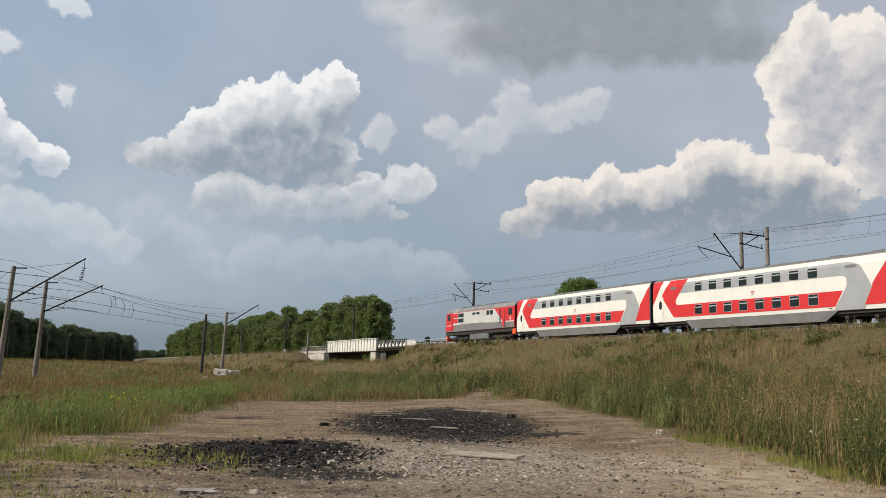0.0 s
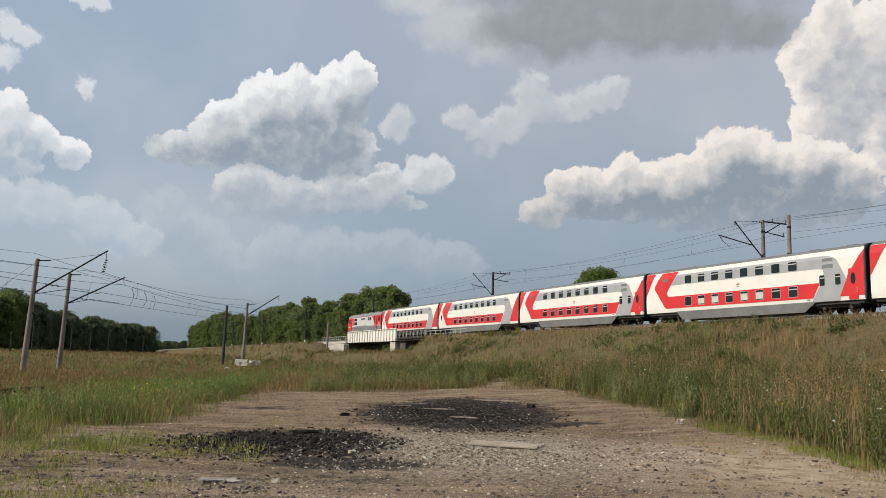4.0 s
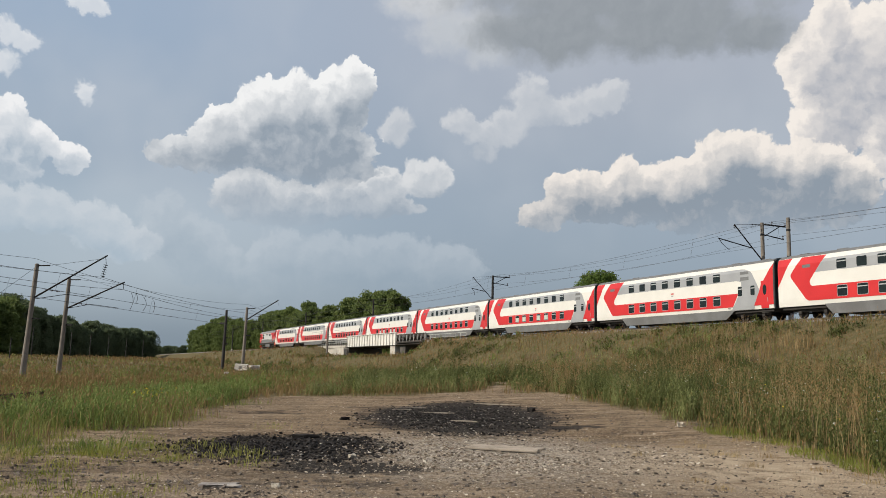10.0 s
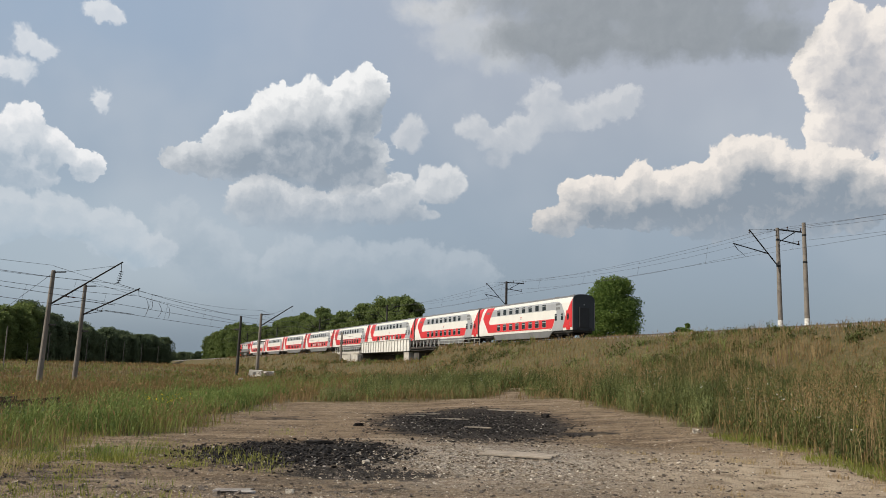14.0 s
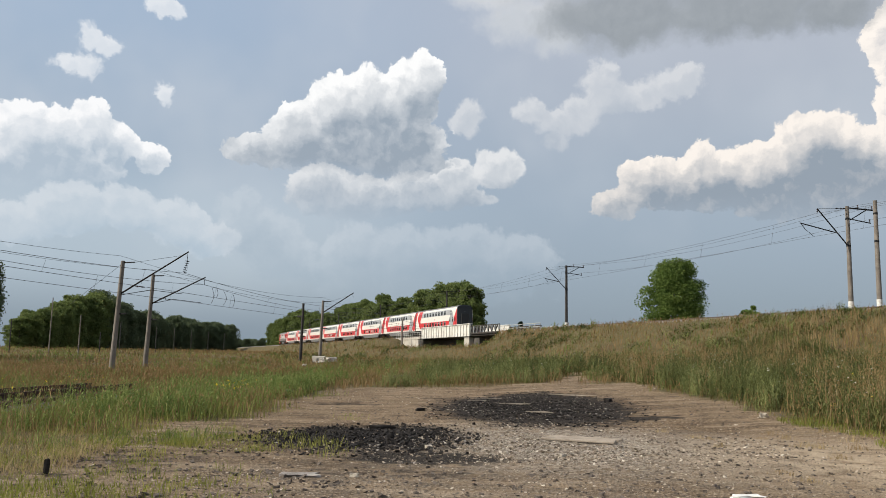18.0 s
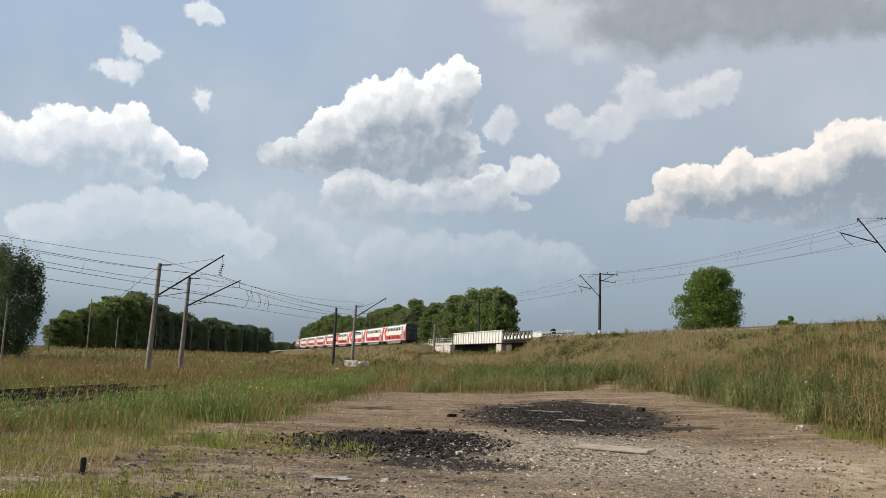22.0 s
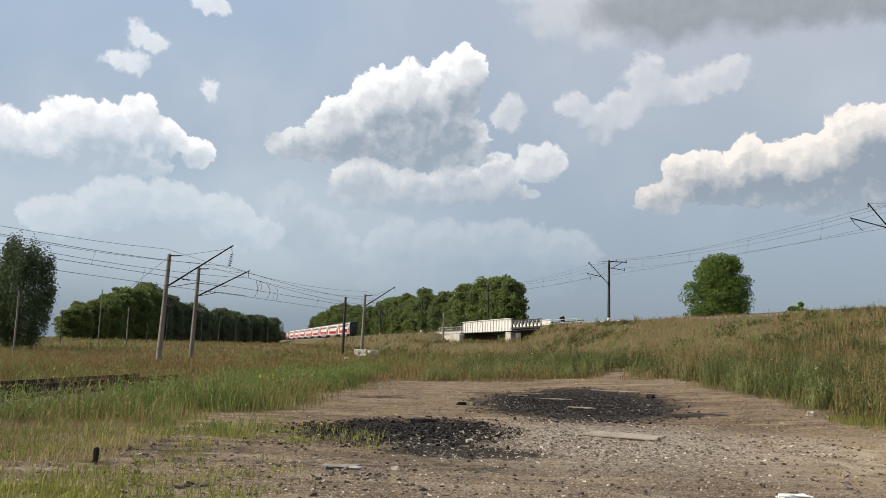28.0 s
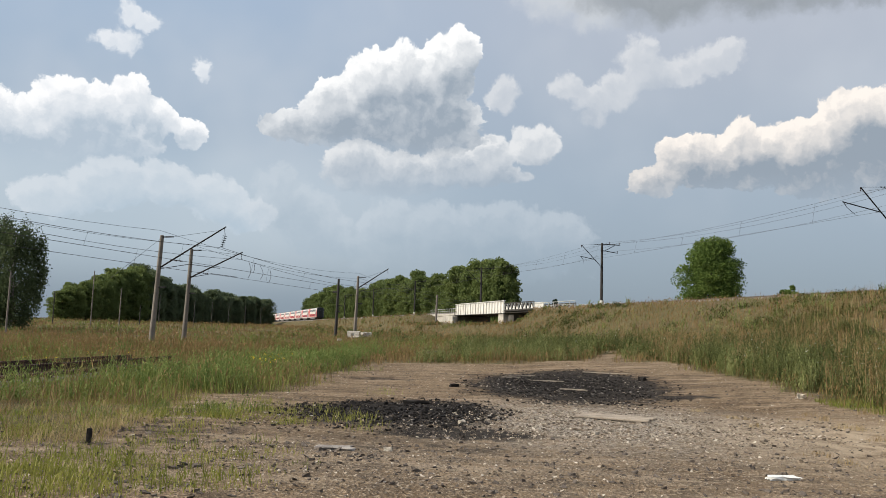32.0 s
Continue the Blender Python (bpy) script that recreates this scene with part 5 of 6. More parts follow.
def upper_track():
    v, f = [], []
    track = thing("upper_track", tuple(on_line(0, TRACK_Q, RAIL_Z - 0.18)), "railway track with worn steel rails on grey ballast along the bank", "railway track", turn=TRACK_ANGLE)
    track["kind"] = "structure"
    for y in (-0.76, 0.76):
        v, f = rail_mesh(-120, 620)
        ob = part("rail", mesh_of("rail", v, f, M_STEEL), None, track, "worn steel rail")
        ob.location.y = y
    for name, a, b in (("ballast", -120, 122), ("ballast", 164, 620)):
        prof = [(-3.3, -0.62), (-1.9, -0.06), (1.9, -0.06), (3.3, -0.62)]
        g = random.Random(2)
        n = int((b - a) / 1.0)
        vv = [(a + (b - a) * i / n, y + g.uniform(-0.08, 0.08), z + g.uniform(-0.04, 0.03)) for i in range(n + 1) for y, z in prof]
        ff = [(i * 4 + j, (i + 1) * 4 + j, (i + 1) * 4 + j + 1, i * 4 + j + 1) for i in range(n) for j in range(3)]
        part(name, mesh_of(name, vv, ff, M_BALLAST), None, track, "grey crushed stone ballast")
    bm = bmesh.new()
    box(bm, -0.12, 0.12, -1.35, 1.35, -0.18, 0.0, bevel=0.03)
    me = bpy.data.meshes.new("sleeper")
    bm.to_mesh(me)
    bm.free()
    me.materials.append(M_SLEEPER)
    for i in range(290):
        part("sleeper", me, None, track).location = (-50 + i * 0.62, 0, 0.0)


def rusty_track():
    """Old rails on dark timbers, half lost in the grass."""
    a, b = Vector((-13.4, 9.0, 0)), Vector((-14.5, 31.0, 0))
    turn = math.degrees(math.atan2(b.y - a.y, b.x - a.x))
    track = thing("old_track", (a.x, a.y, 0.27), "rusty old rails on dark timber sleepers half hidden in grass", "railway track", turn=turn)
    for y in (-0.76, 0.76):
        v, f = rail_mesh(0, (b - a).length)
        part("rail", mesh_of("rail", v, f, M_RUST), None, track, "brown rusted rail").location = (0, y, 0.02)
    bm = boxed(-0.13, 0.13, -1.35, 1.35, -0.2, 0.02, bevel=0.02)
    me = bpy.data.meshes.new("timber_sleeper")
    bm.to_mesh(me)
    bm.free()
    me.materials.append(M_RUST)
    for i in range(35):
        part("timber_sleeper", me, None, track).location = (0.4 + i * 0.62, 0, 0)
    n = 58
    g = random.Random(3)
    vv = [((b - a).length * i / n, y + g.uniform(-0.1, 0.1), z) for i in range(n + 1) for y, z in ((-1.9, -0.32), (-1.35, -0.1), (1.35, -0.1), (1.9, -0.32))]
    ff = [(i * 4 + j, (i + 1) * 4 + j, (i + 1) * 4 + j + 1, i * 4 + j + 1) for i in range(n) for j in range(3)]
    part("ballast", mesh_of("ballast", vv, ff, M_BALLAST), None, track, "dirty old ballast")


# ---------------------------------------------------------------- the railway bridge
def bridge():
    br = thing("railway_bridge", tuple(on_line(0, TRACK_Q, 0)), "white ribbed plate girder railway bridge on pale concrete piers", "bridge", turn=TRACK_ANGLE)

    # local x runs along the track, +y towards the camera's side
    for side in (1, -1):
        y = 3.55 * side
        girder = part("plate_girder", boxed(135.5, 162.7, y - 0.03, y + 0.03, 5.4, 7.45), M_BRIDGE, br, "white painted plate girder")
        part("top_flange", boxed(135.4, 162.8, y - 0.22, y + 0.22, 7.45, 7.56, bevel=0.02), M_BRIDGE, girder)
        part("bottom_flange", boxed(135.4, 162.8, y - 0.22, y + 0.22, 5.3, 5.4, bevel=0.02), M_BRIDGE_D, girder)
        for i in range(19):
            x = 135.6 + i * 27.0 / 18
            part("rib", boxed(x - 0.06, x + 0.06, y + 0.03 * side if side > 0 else y - 0.2, y + 0.2 if side > 0 else y - 0.03, 5.41, 7.44, bevel=0.015), M_BRIDGE, girder)
        truss = part("side_truss", boxed(122.7, 135.4, y - 0.12, y + 0.12, 5.7, 5.92, bevel=0.02), M_BRIDGE_D, br, "open lattice parapet")
        part("top_chord", boxed(122.7, 135.4, y - 0.1, y + 0.1, 6.98, 7.12, bevel=0.02), M_BRIDGE_D, truss)
        for i in range(9):
            x = 122.8 + i * 12.5 / 8
            part("upright", boxed(x - 0.07, x + 0.07, y - 0.11, y + 0.11, 5.92, 6.98), M_RAILING, truss)
            if i < 8:
                part("diagonal", rodded((x, y, 5.95), (x + 0.78, y, 6.95), 0.08, sides=6), M_BRIDGE_D, truss)
                part("diagonal", rodded((x + 1.56, y, 5.95), (x + 0.78, y, 6.95), 0.08, sides=6), M_BRIDGE_D, truss)
        for a, b in ((163.0, 181.5), (108.0, 122.5)):
            railing = part("railing", rodded((a, y, 6.72), (b, y, 6.72), 0.045, sides=6), M_RAILING, br, "pale metal railing")
            part("mid_rail", rodded((a, y, 6.25), (b, y, 6.25), 0.03, sides=6), M_RAILING, railing)
            n = 13 if a > 150 else 9
            for i in range(n):
                x = a + (b - a) * i / (n - 1)
                part("railing_post", rodded((x, y, 5.5), (x, y, 6.74), 0.045, sides=6), M_RAILING, railing)
    part("deck", boxed(122.4, 163.2, -3.4, 3.4, 5.42, 5.72), M_BRIDGE_D, br, "dark steel bridge deck")
    for a, b in ((163.2, 182.0), (114.0, 122.4)):
        part("deck_slab", boxed(a, b, -3.9, 3.9, 5.3, 5.72, bevel=0.04), M_CONC_L, br, "pale concrete slab")
    # the shade of the opening is painted into the abutment and pier behind it
    bm = boxed(164.0, 170.5, -3.6, 3.75, 0.0, 5.3, bevel=0.06)
    part("abutment", bm, M_SHADED_CONC, br, "concrete abutment with its shade in the colour")
    bm = boxed(162.0, 164.0, -3.4, 3.6, 0.0, 5.25, bevel=0.06)
    part("pier", bm, M_SHADED_CONC, br, "concrete pier with its shade in the colour")
    bm = boxed(162.3, 164.6, 3.62, 4.5, 0.0, 5.1, bevel=0.06)
    part("bearing_block", bm, M_CONC_L, br)
    # thin pale sheet, keeps the abutment's sunlit front lighter than its shaded core
    part("facing_wall", boxed(164.7, 170.5, 3.76, 3.95, 0.0, 5.28, bevel=0.03), M_CONC_L, br, "pale concrete facing wall")
    bm = bmesh.new()
    for x0, x1, z0 in ((170.5, 181.5, 5.3),):
        v = [bm.verts.new(p) for p in ((x0, 3.75, 3.0), (x1, 3.75, 5.2), (x1, 3.75, 5.3), (x0, 3.75, 5.3), (x0, 3.35, 3.0), (x1, 3.35, 5.2), (x1, 3.35, 5.3), (x0, 3.35, 5.3))]
        for f in ((0, 1, 2, 3), (7, 6, 5, 4), (0, 4, 5, 1), (3, 2, 6, 7), (1, 5, 6, 2), (0, 3, 7, 4)):
            bm.faces.new([v[i] for i in f])
    part("wing_wall", bm, M_CONC_L, br, "sloping pale wing wall")
    part("pier", boxed(136.0, 138.4, 1.6, 3.6, 0.0, 5.25, bevel=0.06), M_CONC_L, br, "pale concrete pier")
    # dark colour stands in for the shade behind the girder
    part("pier", boxed(133.0, 135.4, -3.4, 2.9, 0.0, 5.25, bevel=0.06), M_SHADED_CONC, br, "concrete pier with its shade in the colour")
    part("abutment", boxed(114.0, 123.2, -3.6, 3.7, 0.5, 5.3, bevel=0.06), M_CONC_L, br, "pale concrete abutment")


# ---------------------------------------------------------------- the train
SIDE_Y, SHOULDER = 1.56, 4.25


def side_y(z):
    """Half the body's width at a height over the rail."""
    if z > SHOULDER:
        return SIDE_Y - 0.24 * (z - SHOULDER)
    if z < 1.3:
        return SIDE_Y - 0.06 * (1.3 - z)
    return SIDE_Y


def shell(x0, x1, sections, material_ends=True):
    """A closed body drawn out along x from a list of (half width, height), bottom to top."""
    ring = [(y, z) for y, z in sections] + [(-y, z) for y, z in reversed(sections)]
    bm = bmesh.new()
    rows = [[bm.verts.new((x, y, z)) for y, z in ring] for x in (x0, x1)]
    n = len(ring)
    for i in range(n):
        j = (i + 1) % n
        bm.faces.new((rows[0][i], rows[1][i], rows[1][j], rows[0][j]))
    bm.faces.new(rows[0])
    bm.faces.new(list(reversed(rows[1])))
    bmesh.ops.recalc_face_normals(bm, faces=bm.faces)
    return bm


def livery(points, proud=0.006, side=1, profile=side_y):
    """A painted field on the side: a polygon of (x, z) laid on the body's curve."""
    bm = bmesh.new()
    face = bm.faces.new([bm.verts.new((x, 0, z)) for x, z in points])
    bm.normal_update()
    bmesh.ops.triangulate(bm, faces=[face])
    for z in (SHOULDER, 1.3):
        bmesh.ops.bisect_plane(bm, geom=bm.verts[:] + bm.edges[:] + bm.faces[:], plane_co=(0, 0, z), plane_no=(0, 0, 1))
    for v in bm.verts:
        v.co.y = (profile(v.co.z) + proud) * side
    bmesh.ops.recalc_face_normals(bm, faces=bm.faces)
    for f in bm.faces:
        if f.normal.y * side < 0:
            f.normal_flip()
    return bm


def rounded(points, radius, steps=5):
    """Rounds the corners of a polygon."""
    out = []
    n = len(points)
    for i, p in enumerate(points):
        p = Vector(p)
        r = radius[i] if isinstance(radius, (list, tuple)) else radius
        if r <= 0:
            out.append(tuple(p))
            continue
        a, b = Vector(points[i - 1]) - p, Vector(points[(i + 1) % n]) - p
        a, b = p + a.normalized() * min(r, a.length / 2), p + b.normalized() * min(r, b.length / 2)
        for k in range(steps + 1):
            t = k / steps
            out.append(tuple(a * (1 - t) ** 2 + p * 2 * t * (1 - t) + b * t * t))
    return out


def pane(x0, x1, z0, z1, side, bar=True, blind=False):
    """A window in its grey frame, with a pale bar across the upper third."""
    y = (side_y((z0 + z1) / 2) + 0.008)
    frame_bm = livery(rounded([(x0, z0), (x1, z0), (x1, z1), (x0, z1)], 0.13), 0.012, side)
    glass = livery(rounded([(x0 + 0.035, z0 + 0.035), (x1 - 0.035, z0 + 0.035), (x1 - 0.035, z1 - 0.035), (x0 + 0.035, z1 - 0.035)], 0.1), 0.018, side)
    zb = z0 + (z1 - z0) * 0.68
    strip = livery([(x0 + 0.06, zb), (x1 - 0.06, zb), (x1 - 0.06, zb + 0.085), (x0 + 0.06, zb + 0.085)], 0.024, side) if bar else None
    cover = livery([(x0 + 0.07, z0 + 0.1), (x1 - 0.07, z0 + 0.1), (x1 - 0.07, zb), (x0 + 0.07, zb)], 0.021, side) if blind else None
    return frame_bm, glass, strip, cover


def bogie(parent, x, wheels, name="bogie"):
    """A dark bogie frame with axle boxes, springs and wheels."""
    bm = bmesh.new()
    long = max(wheels) + 0.75
    for y in (-1.02, 1.02):
        box(bm, x - long, x + long, y - 0.09, y + 0.09, 0.5, 0.72, bevel=0.03)
        for d in wheels:
            box(bm, x + d - 0.17, x + d + 0.17, y - 0.16, y + 0.16, 0.32, 0.62, bevel=0.03)
            for k in (-0.32, 0.32):
                rod(bm, (x + d + k, y, 0.55), (x + d + k, y, 0.85), 0.1, sides=8)
    box(bm, x - 0.35, x + 0.35, -1.0, 1.0, 0.55, 0.9, bevel=0.04)
    frame_part = part(name, bm, M_GEAR, parent, "dark dirty bogie")
    for d in wheels:
        bm = rodded((x + d, -0.72, 0.475), (x + d, 0.72, 0.475), 0.08, sides=8)
        for y in (-0.76, 0.76):
            rod(bm, (x + d, y - 0.065, 0.475), (x + d, y + 0.065, 0.475), 0.475, sides=20)
            rod(bm, (x + d, y - 0.09, 0.475), (x + d, y - 0.05, 0.475), 0.5, sides=20)
        part("wheelset", bm, M_GEAR, frame_part)


COACH_LONG = 26.2
BODY = [(1.50, 0.95), (1.545, 1.3), (1.56, 1.6), (1.56, SHOULDER), (1.42, 4.85)]
ROOF = [(1.425, 4.84), (1.30, 4.98), (1.05, 5.10), (0.6, 5.20), (0.01, 5.235)]


def coach(variant):
    """A double-deck coach. x along the travel, from its rear plane at -13.1; z over the rail."""
    c = thing("double_deck_coach", (0, 0, 0), "white double-deck railway coach with red and grey bands", "railway coach", "coaches of the train")
    off = -COACH_LONG / 2

    def q(points):
        return [(x + off, z) for x, z in points]

    part("body", shell(0.30 + off, 25.95 + off, BODY), M_WHITE, c, "cream white coach body")
    part("roof", shell(0.34 + off, 25.9 + off, ROOF), M_ROOF, c, "dull grey curved roof")
    for x in (2.2, 5.8, 20.5, 24.2):
        part("roof_vent", boxed(x + off - 0.5, x + off + 0.5, -0.45, 0.45, 5.2, 5.29, bevel=0.03), M_ROOF, c)
    for side in (1, -1):
        part("red_band", livery(rounded(q([(23.5, 4.82), (24.72, 3.4), (23.0, 1.33), (5.0, 1.27), (4.3, 2.42), (22.6, 2.46), (22.75, 2.85), (21.1, 4.80)]), [0, 0.3, 0.25, 0, 0, 0.25, 0.2, 0]), 0.006, side), M_RED, c, "red side band")
        part("grey_band", livery(rounded(q([(22.3, 3.52), (21.45, 4.5), (3.6, 4.5), (2.75, 4.2), (1.80, 2.5), (2.52, 0.97), (5.15, 0.97), (3.95, 2.75), (3.95, 3.4), (4.5, 3.52)]), [0, 0, 0.4, 0.3, 0.25, 0, 0, 0.2, 0.2, 0.2]), 0.005, side), M_GREY, c, "light grey side band")
        part("red_front_field", livery(q([(25.95, 4.83), (24.5, 4.83), (25.95, 2.58)]), 0.006, side), M_RED, c)
        part("red_rear_field", livery(q([(0.30, 4.70), (1.78, 2.80), (1.86, 2.5), (2.48, 1.27), (0.30, 1.27)]), 0.006, side), M_RED, c)
        part("skirt", livery(q([(21.4, 1.0), (20.7, 0.22), (6.0, 0.22), (4.75, 1.0)]), 0.004, side, lambda z: SIDE_Y - 0.16 + 0.12 * min(z, 1.0)), M_SKIRT, c, "grey underfloor skirt")
        g = random.Random(variant * 7 + side)
        for row, (z0, z1) in enumerate(((3.56, 4.36), (1.47, 2.34))):
            for i in range(8):
                x = 19.65 - i * 1.807 + off
                frame_bm, glass, strip, cover = pane(x - 0.48, x + 0.48, z0, z1, side, bar=g.random() < 0.85, blind=row == 1 and variant == 2 and i in (1, 2, 4, 5))
                win = part("window", frame_bm, M_SEAL, c)
                part("glass", glass, M_GLASS, win)
                if strip:
                    part("bar", strip, M_SEAL, win)
                if cover:
                    part("blind", cover, M_BLIND, win)
        if variant:
            for x, w2 in ((4.1, 0.28), (2.62, 0.28)):
                frame_bm, glass, strip, cover = pane(x - w2 + off, x + w2 + off, 2.14, 3.02, side)
                win = part("window", frame_bm, M_SEAL, c)
                part("glass", glass, M_GLASS, win)
                part("bar", strip, M_SEAL, win)
        part("grille", livery(q([(3.05, 4.03), (4.05, 4.03), (4.05, 4.28), (3.05, 4.28)]), 0.012, side), M_SKIRT, c)
        part("grille", livery(q([(22.6, 3.95), (23.4, 3.95), (23.4, 4.2), (22.6, 4.2)]), 0.012, side), M_SKIRT, c)
        if variant:
            part("grille", livery(q([(3.05, 3.5), (4.05, 3.5), (4.05, 3.8), (3.05, 3.8)]), 0.012, side), M_SKIRT, c)
        dx = 1.25 if variant else 24.85
        door = part("door", livery(rounded(q([(dx - 0.42, 1.0), (dx + 0.42, 1.0), (dx + 0.42, 3.3), (dx - 0.42, 3.3)]), 0.06), 0.014, side), M_RED if variant else M_WHITE, c)
        oval = [(dx + 0.22 * math.cos(a), 2.55 + 0.44 * math.sin(a)) for a in [i * math.pi / 9 for i in range(18)]]
        part("door_glass", livery(q(oval), 0.02, side), M_GLASS, door)
        part("handle", boxed(dx + off - 0.36, dx + off - 0.32, min(1.575 * side, 1.60 * side), max(1.575 * side, 1.60 * side), 1.5, 1.9), M_SEAL, door)
        part("step", boxed(dx + off - 0.4, dx + off + 0.4, 1.35 if side > 0 else -1.55, 1.55 if side > 0 else -1.35, 0.62, 0.68), M_GEAR, door)
        for x0, x1, z in ((12.95, 13.35, 2.93), (13.0, 13.3, 2.72)):
            part("marking", livery(q([(x0, z), (x1, z), (x1, z + 0.13), (x0, z + 0.13)]), 0.01, side), M_MARK if z > 2.8 else M_GREY, c)
        for x0, x1, z in ((7.0, 7.5, 1.8), (5.3, 5.6, 1.12)):
            part("marking", livery(q([(x0, z), (x1, z), (x1, z + 0.09), (x0, z + 0.09)]), 0.012, side), M_SEAL if z > 1.5 else M_SKIRT, c)
    part("underframe", boxed(0.5 + off, 25.7 + off, -1.35, 1.35, 0.72, 1.0), M_GEAR, c, "dark underframe")
    part("equipment_box", boxed(6.3 + off, 20.6 + off, -1.3, 1.3, 0.25, 0.8, bevel=0.03), M_GEAR, c)
    for x in (0.30, 25.95):
        rear = x < 13
        e = off + x
        part("end_wall", boxed(e - 0.10 if rear else e, e if rear else e + 0.10, -1.5, 1.5, 0.9, 4.75, bevel=0.04), M_END, c, "end wall darkened for its shade")
        part("end_roof", shell(e - 0.10 if rear else e, e if rear else e + 0.10, [(1.42, 4.6), (1.38, 4.84), (1.1, 5.05), (0.6, 5.15), (0.02, 5.18)]), M_END, c)
        part("gangway", boxed(e - 0.24 if rear else e + 0.1, e - 0.1 if rear else e + 0.24, -0.72, 0.72, 1.2, 3.6, bevel=0.05), M_BLACK, c, "black rubber gangway frame")
        for y in (-0.85, 0.85):
            part("buffer", rodded((e, y, 1.05), (e - 0.22 if rear else e + 0.22, y, 1.05), 0.13, 0.2, 12), M_BLACK, c)
        part("tail_lamp", boxed(e - 0.14 if rear else e + 0.1, e - 0.1 if rear else e + 0.14, -0.05, 0.05, 3.9, 4.0), M_SEAL, c)
    bogie(c, 3.1 + off, (-1.25, 1.25))
    bogie(c, 22.9 + off, (-1.25, 1.25))
    return c


LOCO_LONG = 21.0
LOCO_BODY = [(1.45, 1.55), (1.55, 1.75), (1.56, 2.0), (1.56, 4.25)]
LOCO_ROOF = [(1.56, 4.26), (1.50, 4.5), (1.28, 4.75), (0.9, 4.92), (0.4, 5.0), (0.01, 5.02)]


def loco_side(z):
    return 1.56


def locomotive():
    """x from its rear plane at 0 forward to 20.95; z over the rail."""
    e = thing("diesel_locomotive", (0, 0, 0), "red, white and grey diesel locomotive pulling the train", "locomotive")
    bm = shell(0.35, 20.55, LOCO_BODY)
    for v in bm.verts:
        if v.co.x > 10 and v.co.z > 3:
            v.co.x -= 0.35
    part("body", bm, M_RED, e, "red painted locomotive body")
    bm = shell(0.4, 20.1, LOCO_ROOF)
    for v in bm.verts:
        if v.co.z > 4.5:
            v.co.x += -0.75 * (v.co.z - 4.3) if v.co.x > 10 else 0.4 * (v.co.z - 4.3)
    part("roof", bm, M_LOCO_ROOF, e, "grey curved roof")
    for x in (2.4, 4.3, 6.6, 8.9, 11.3, 13.6, 15.9):
        part("roof_rib", shell(x - 0.05, x + 0.05, [(y + 0.02, z + 0.02) for y, z in LOCO_ROOF]), M_SKIRT, e)
    for x0, x1 in ((4.8, 7.4), (8.3, 10.4), (12.0, 15.0), (16.2, 17.4)):
        part("roof_hatch", boxed(x0, x1, -0.55, 0.55, 4.98, 5.13, bevel=0.05), M_ROOF, e)
    for side in (1, -1):
        part("white_field", livery([(18.0, 4.2), (18.0, 2.52), (15.4, 2.4), (3.3, 2.4), (5.7, 4.2)], 0.006, side, loco_side), M_LOCO_PALE, e, "pale grey side field")
        part("grey_field", livery([(20.3, 1.7), (17.9, 1.75), (17.4, 2.4), (15.0, 2.55), (9.0, 2.55), (7.5, 2.45), (0.45, 2.3), (0.45, 1.62), (16.0, 1.57), (20.3, 1.6)], 0.008, side, loco_side), M_SKIRT, e, "dark grey lower band")
        for i, (x0, x1, z0, z1) in enumerate(((14.6, 16.4, 2.75, 3.4), (16.5, 18.2, 2.75, 3.4), (14.6, 16.4, 3.5, 4.12), (16.5, 18.2, 3.5, 4.12), (9.8, 10.8, 3.65, 4.05), (11.0, 12.0, 3.65, 4.05), (6.0, 6.9, 3.42, 4.1), (7.0, 7.9, 3.42, 4.1), (1.0, 1.95, 3.2, 4.02), (18.9, 19.8, 3.2, 4.05))):
            win = part("window", livery(rounded([(x0, z0), (x1, z0), (x1, z1), (x0, z1)], 0.08), 0.012, side, loco_side), (M_RED if i in (1, 3) else M_SEAL) if i < 8 else M_BLACK, e)
            part("glass", livery([(x0 + 0.06, z0 + 0.06), (x1 - 0.06, z0 + 0.06), (x1 - 0.06, z1 - 0.06), (x0 + 0.06, z1 - 0.06)], 0.02, side, loco_side), M_RED if i in (1, 3) else M_GLASS, win)
        for x in (3.2, 18.45):
            door = part("door", livery([(x - 0.3, 1.8), (x + 0.3, 1.8), (x + 0.3, 3.95), (x - 0.3, 3.95)], 0.012, side, loco_side), M_RED, e)
            part("handrail", rodded((x - 0.42, 1.62 * side, 1.7), (x - 0.42, 1.62 * side, 3.9), 0.03, sides=6), M_BLACK, door)
        part("pale_line", livery([(20.3, 2.42), (17.45, 2.44), (17.45, 2.52), (20.3, 2.5)], 0.01, side, loco_side), M_WHITE, e)
        part("pale_line", livery([(3.4, 2.36), (0.45, 2.34), (0.45, 2.44), (3.4, 2.46)], 0.01, side, loco_side), M_WHITE, e)
        part("engine_door_slot", livery([(3.95, 2.2), (4.25, 2.2), (4.25, 4.1), (3.95, 4.1)], 0.014, side, loco_side), M_BLACK, e)
        part("marking", livery([(1.3, 2.6), (1.55, 2.6), (1.55, 2.95), (1.3, 2.95)], 0.012, side, loco_side), M_WHITE, e)
        for x0, x1 in ((0.15, 1.0), (19.9, 20.6)):
            part("step_guard", boxed(x0, x1, 1.1 if side > 0 else -1.5, 1.5 if side > 0 else -1.1, 0.75 if x0 < 5 else 0.6, 1.45 if x0 < 5 else 0.95, bevel=0.05), M_ORANGE, e, "orange red step guard")
    # the slanted cab fronts
    bm = bmesh.new()
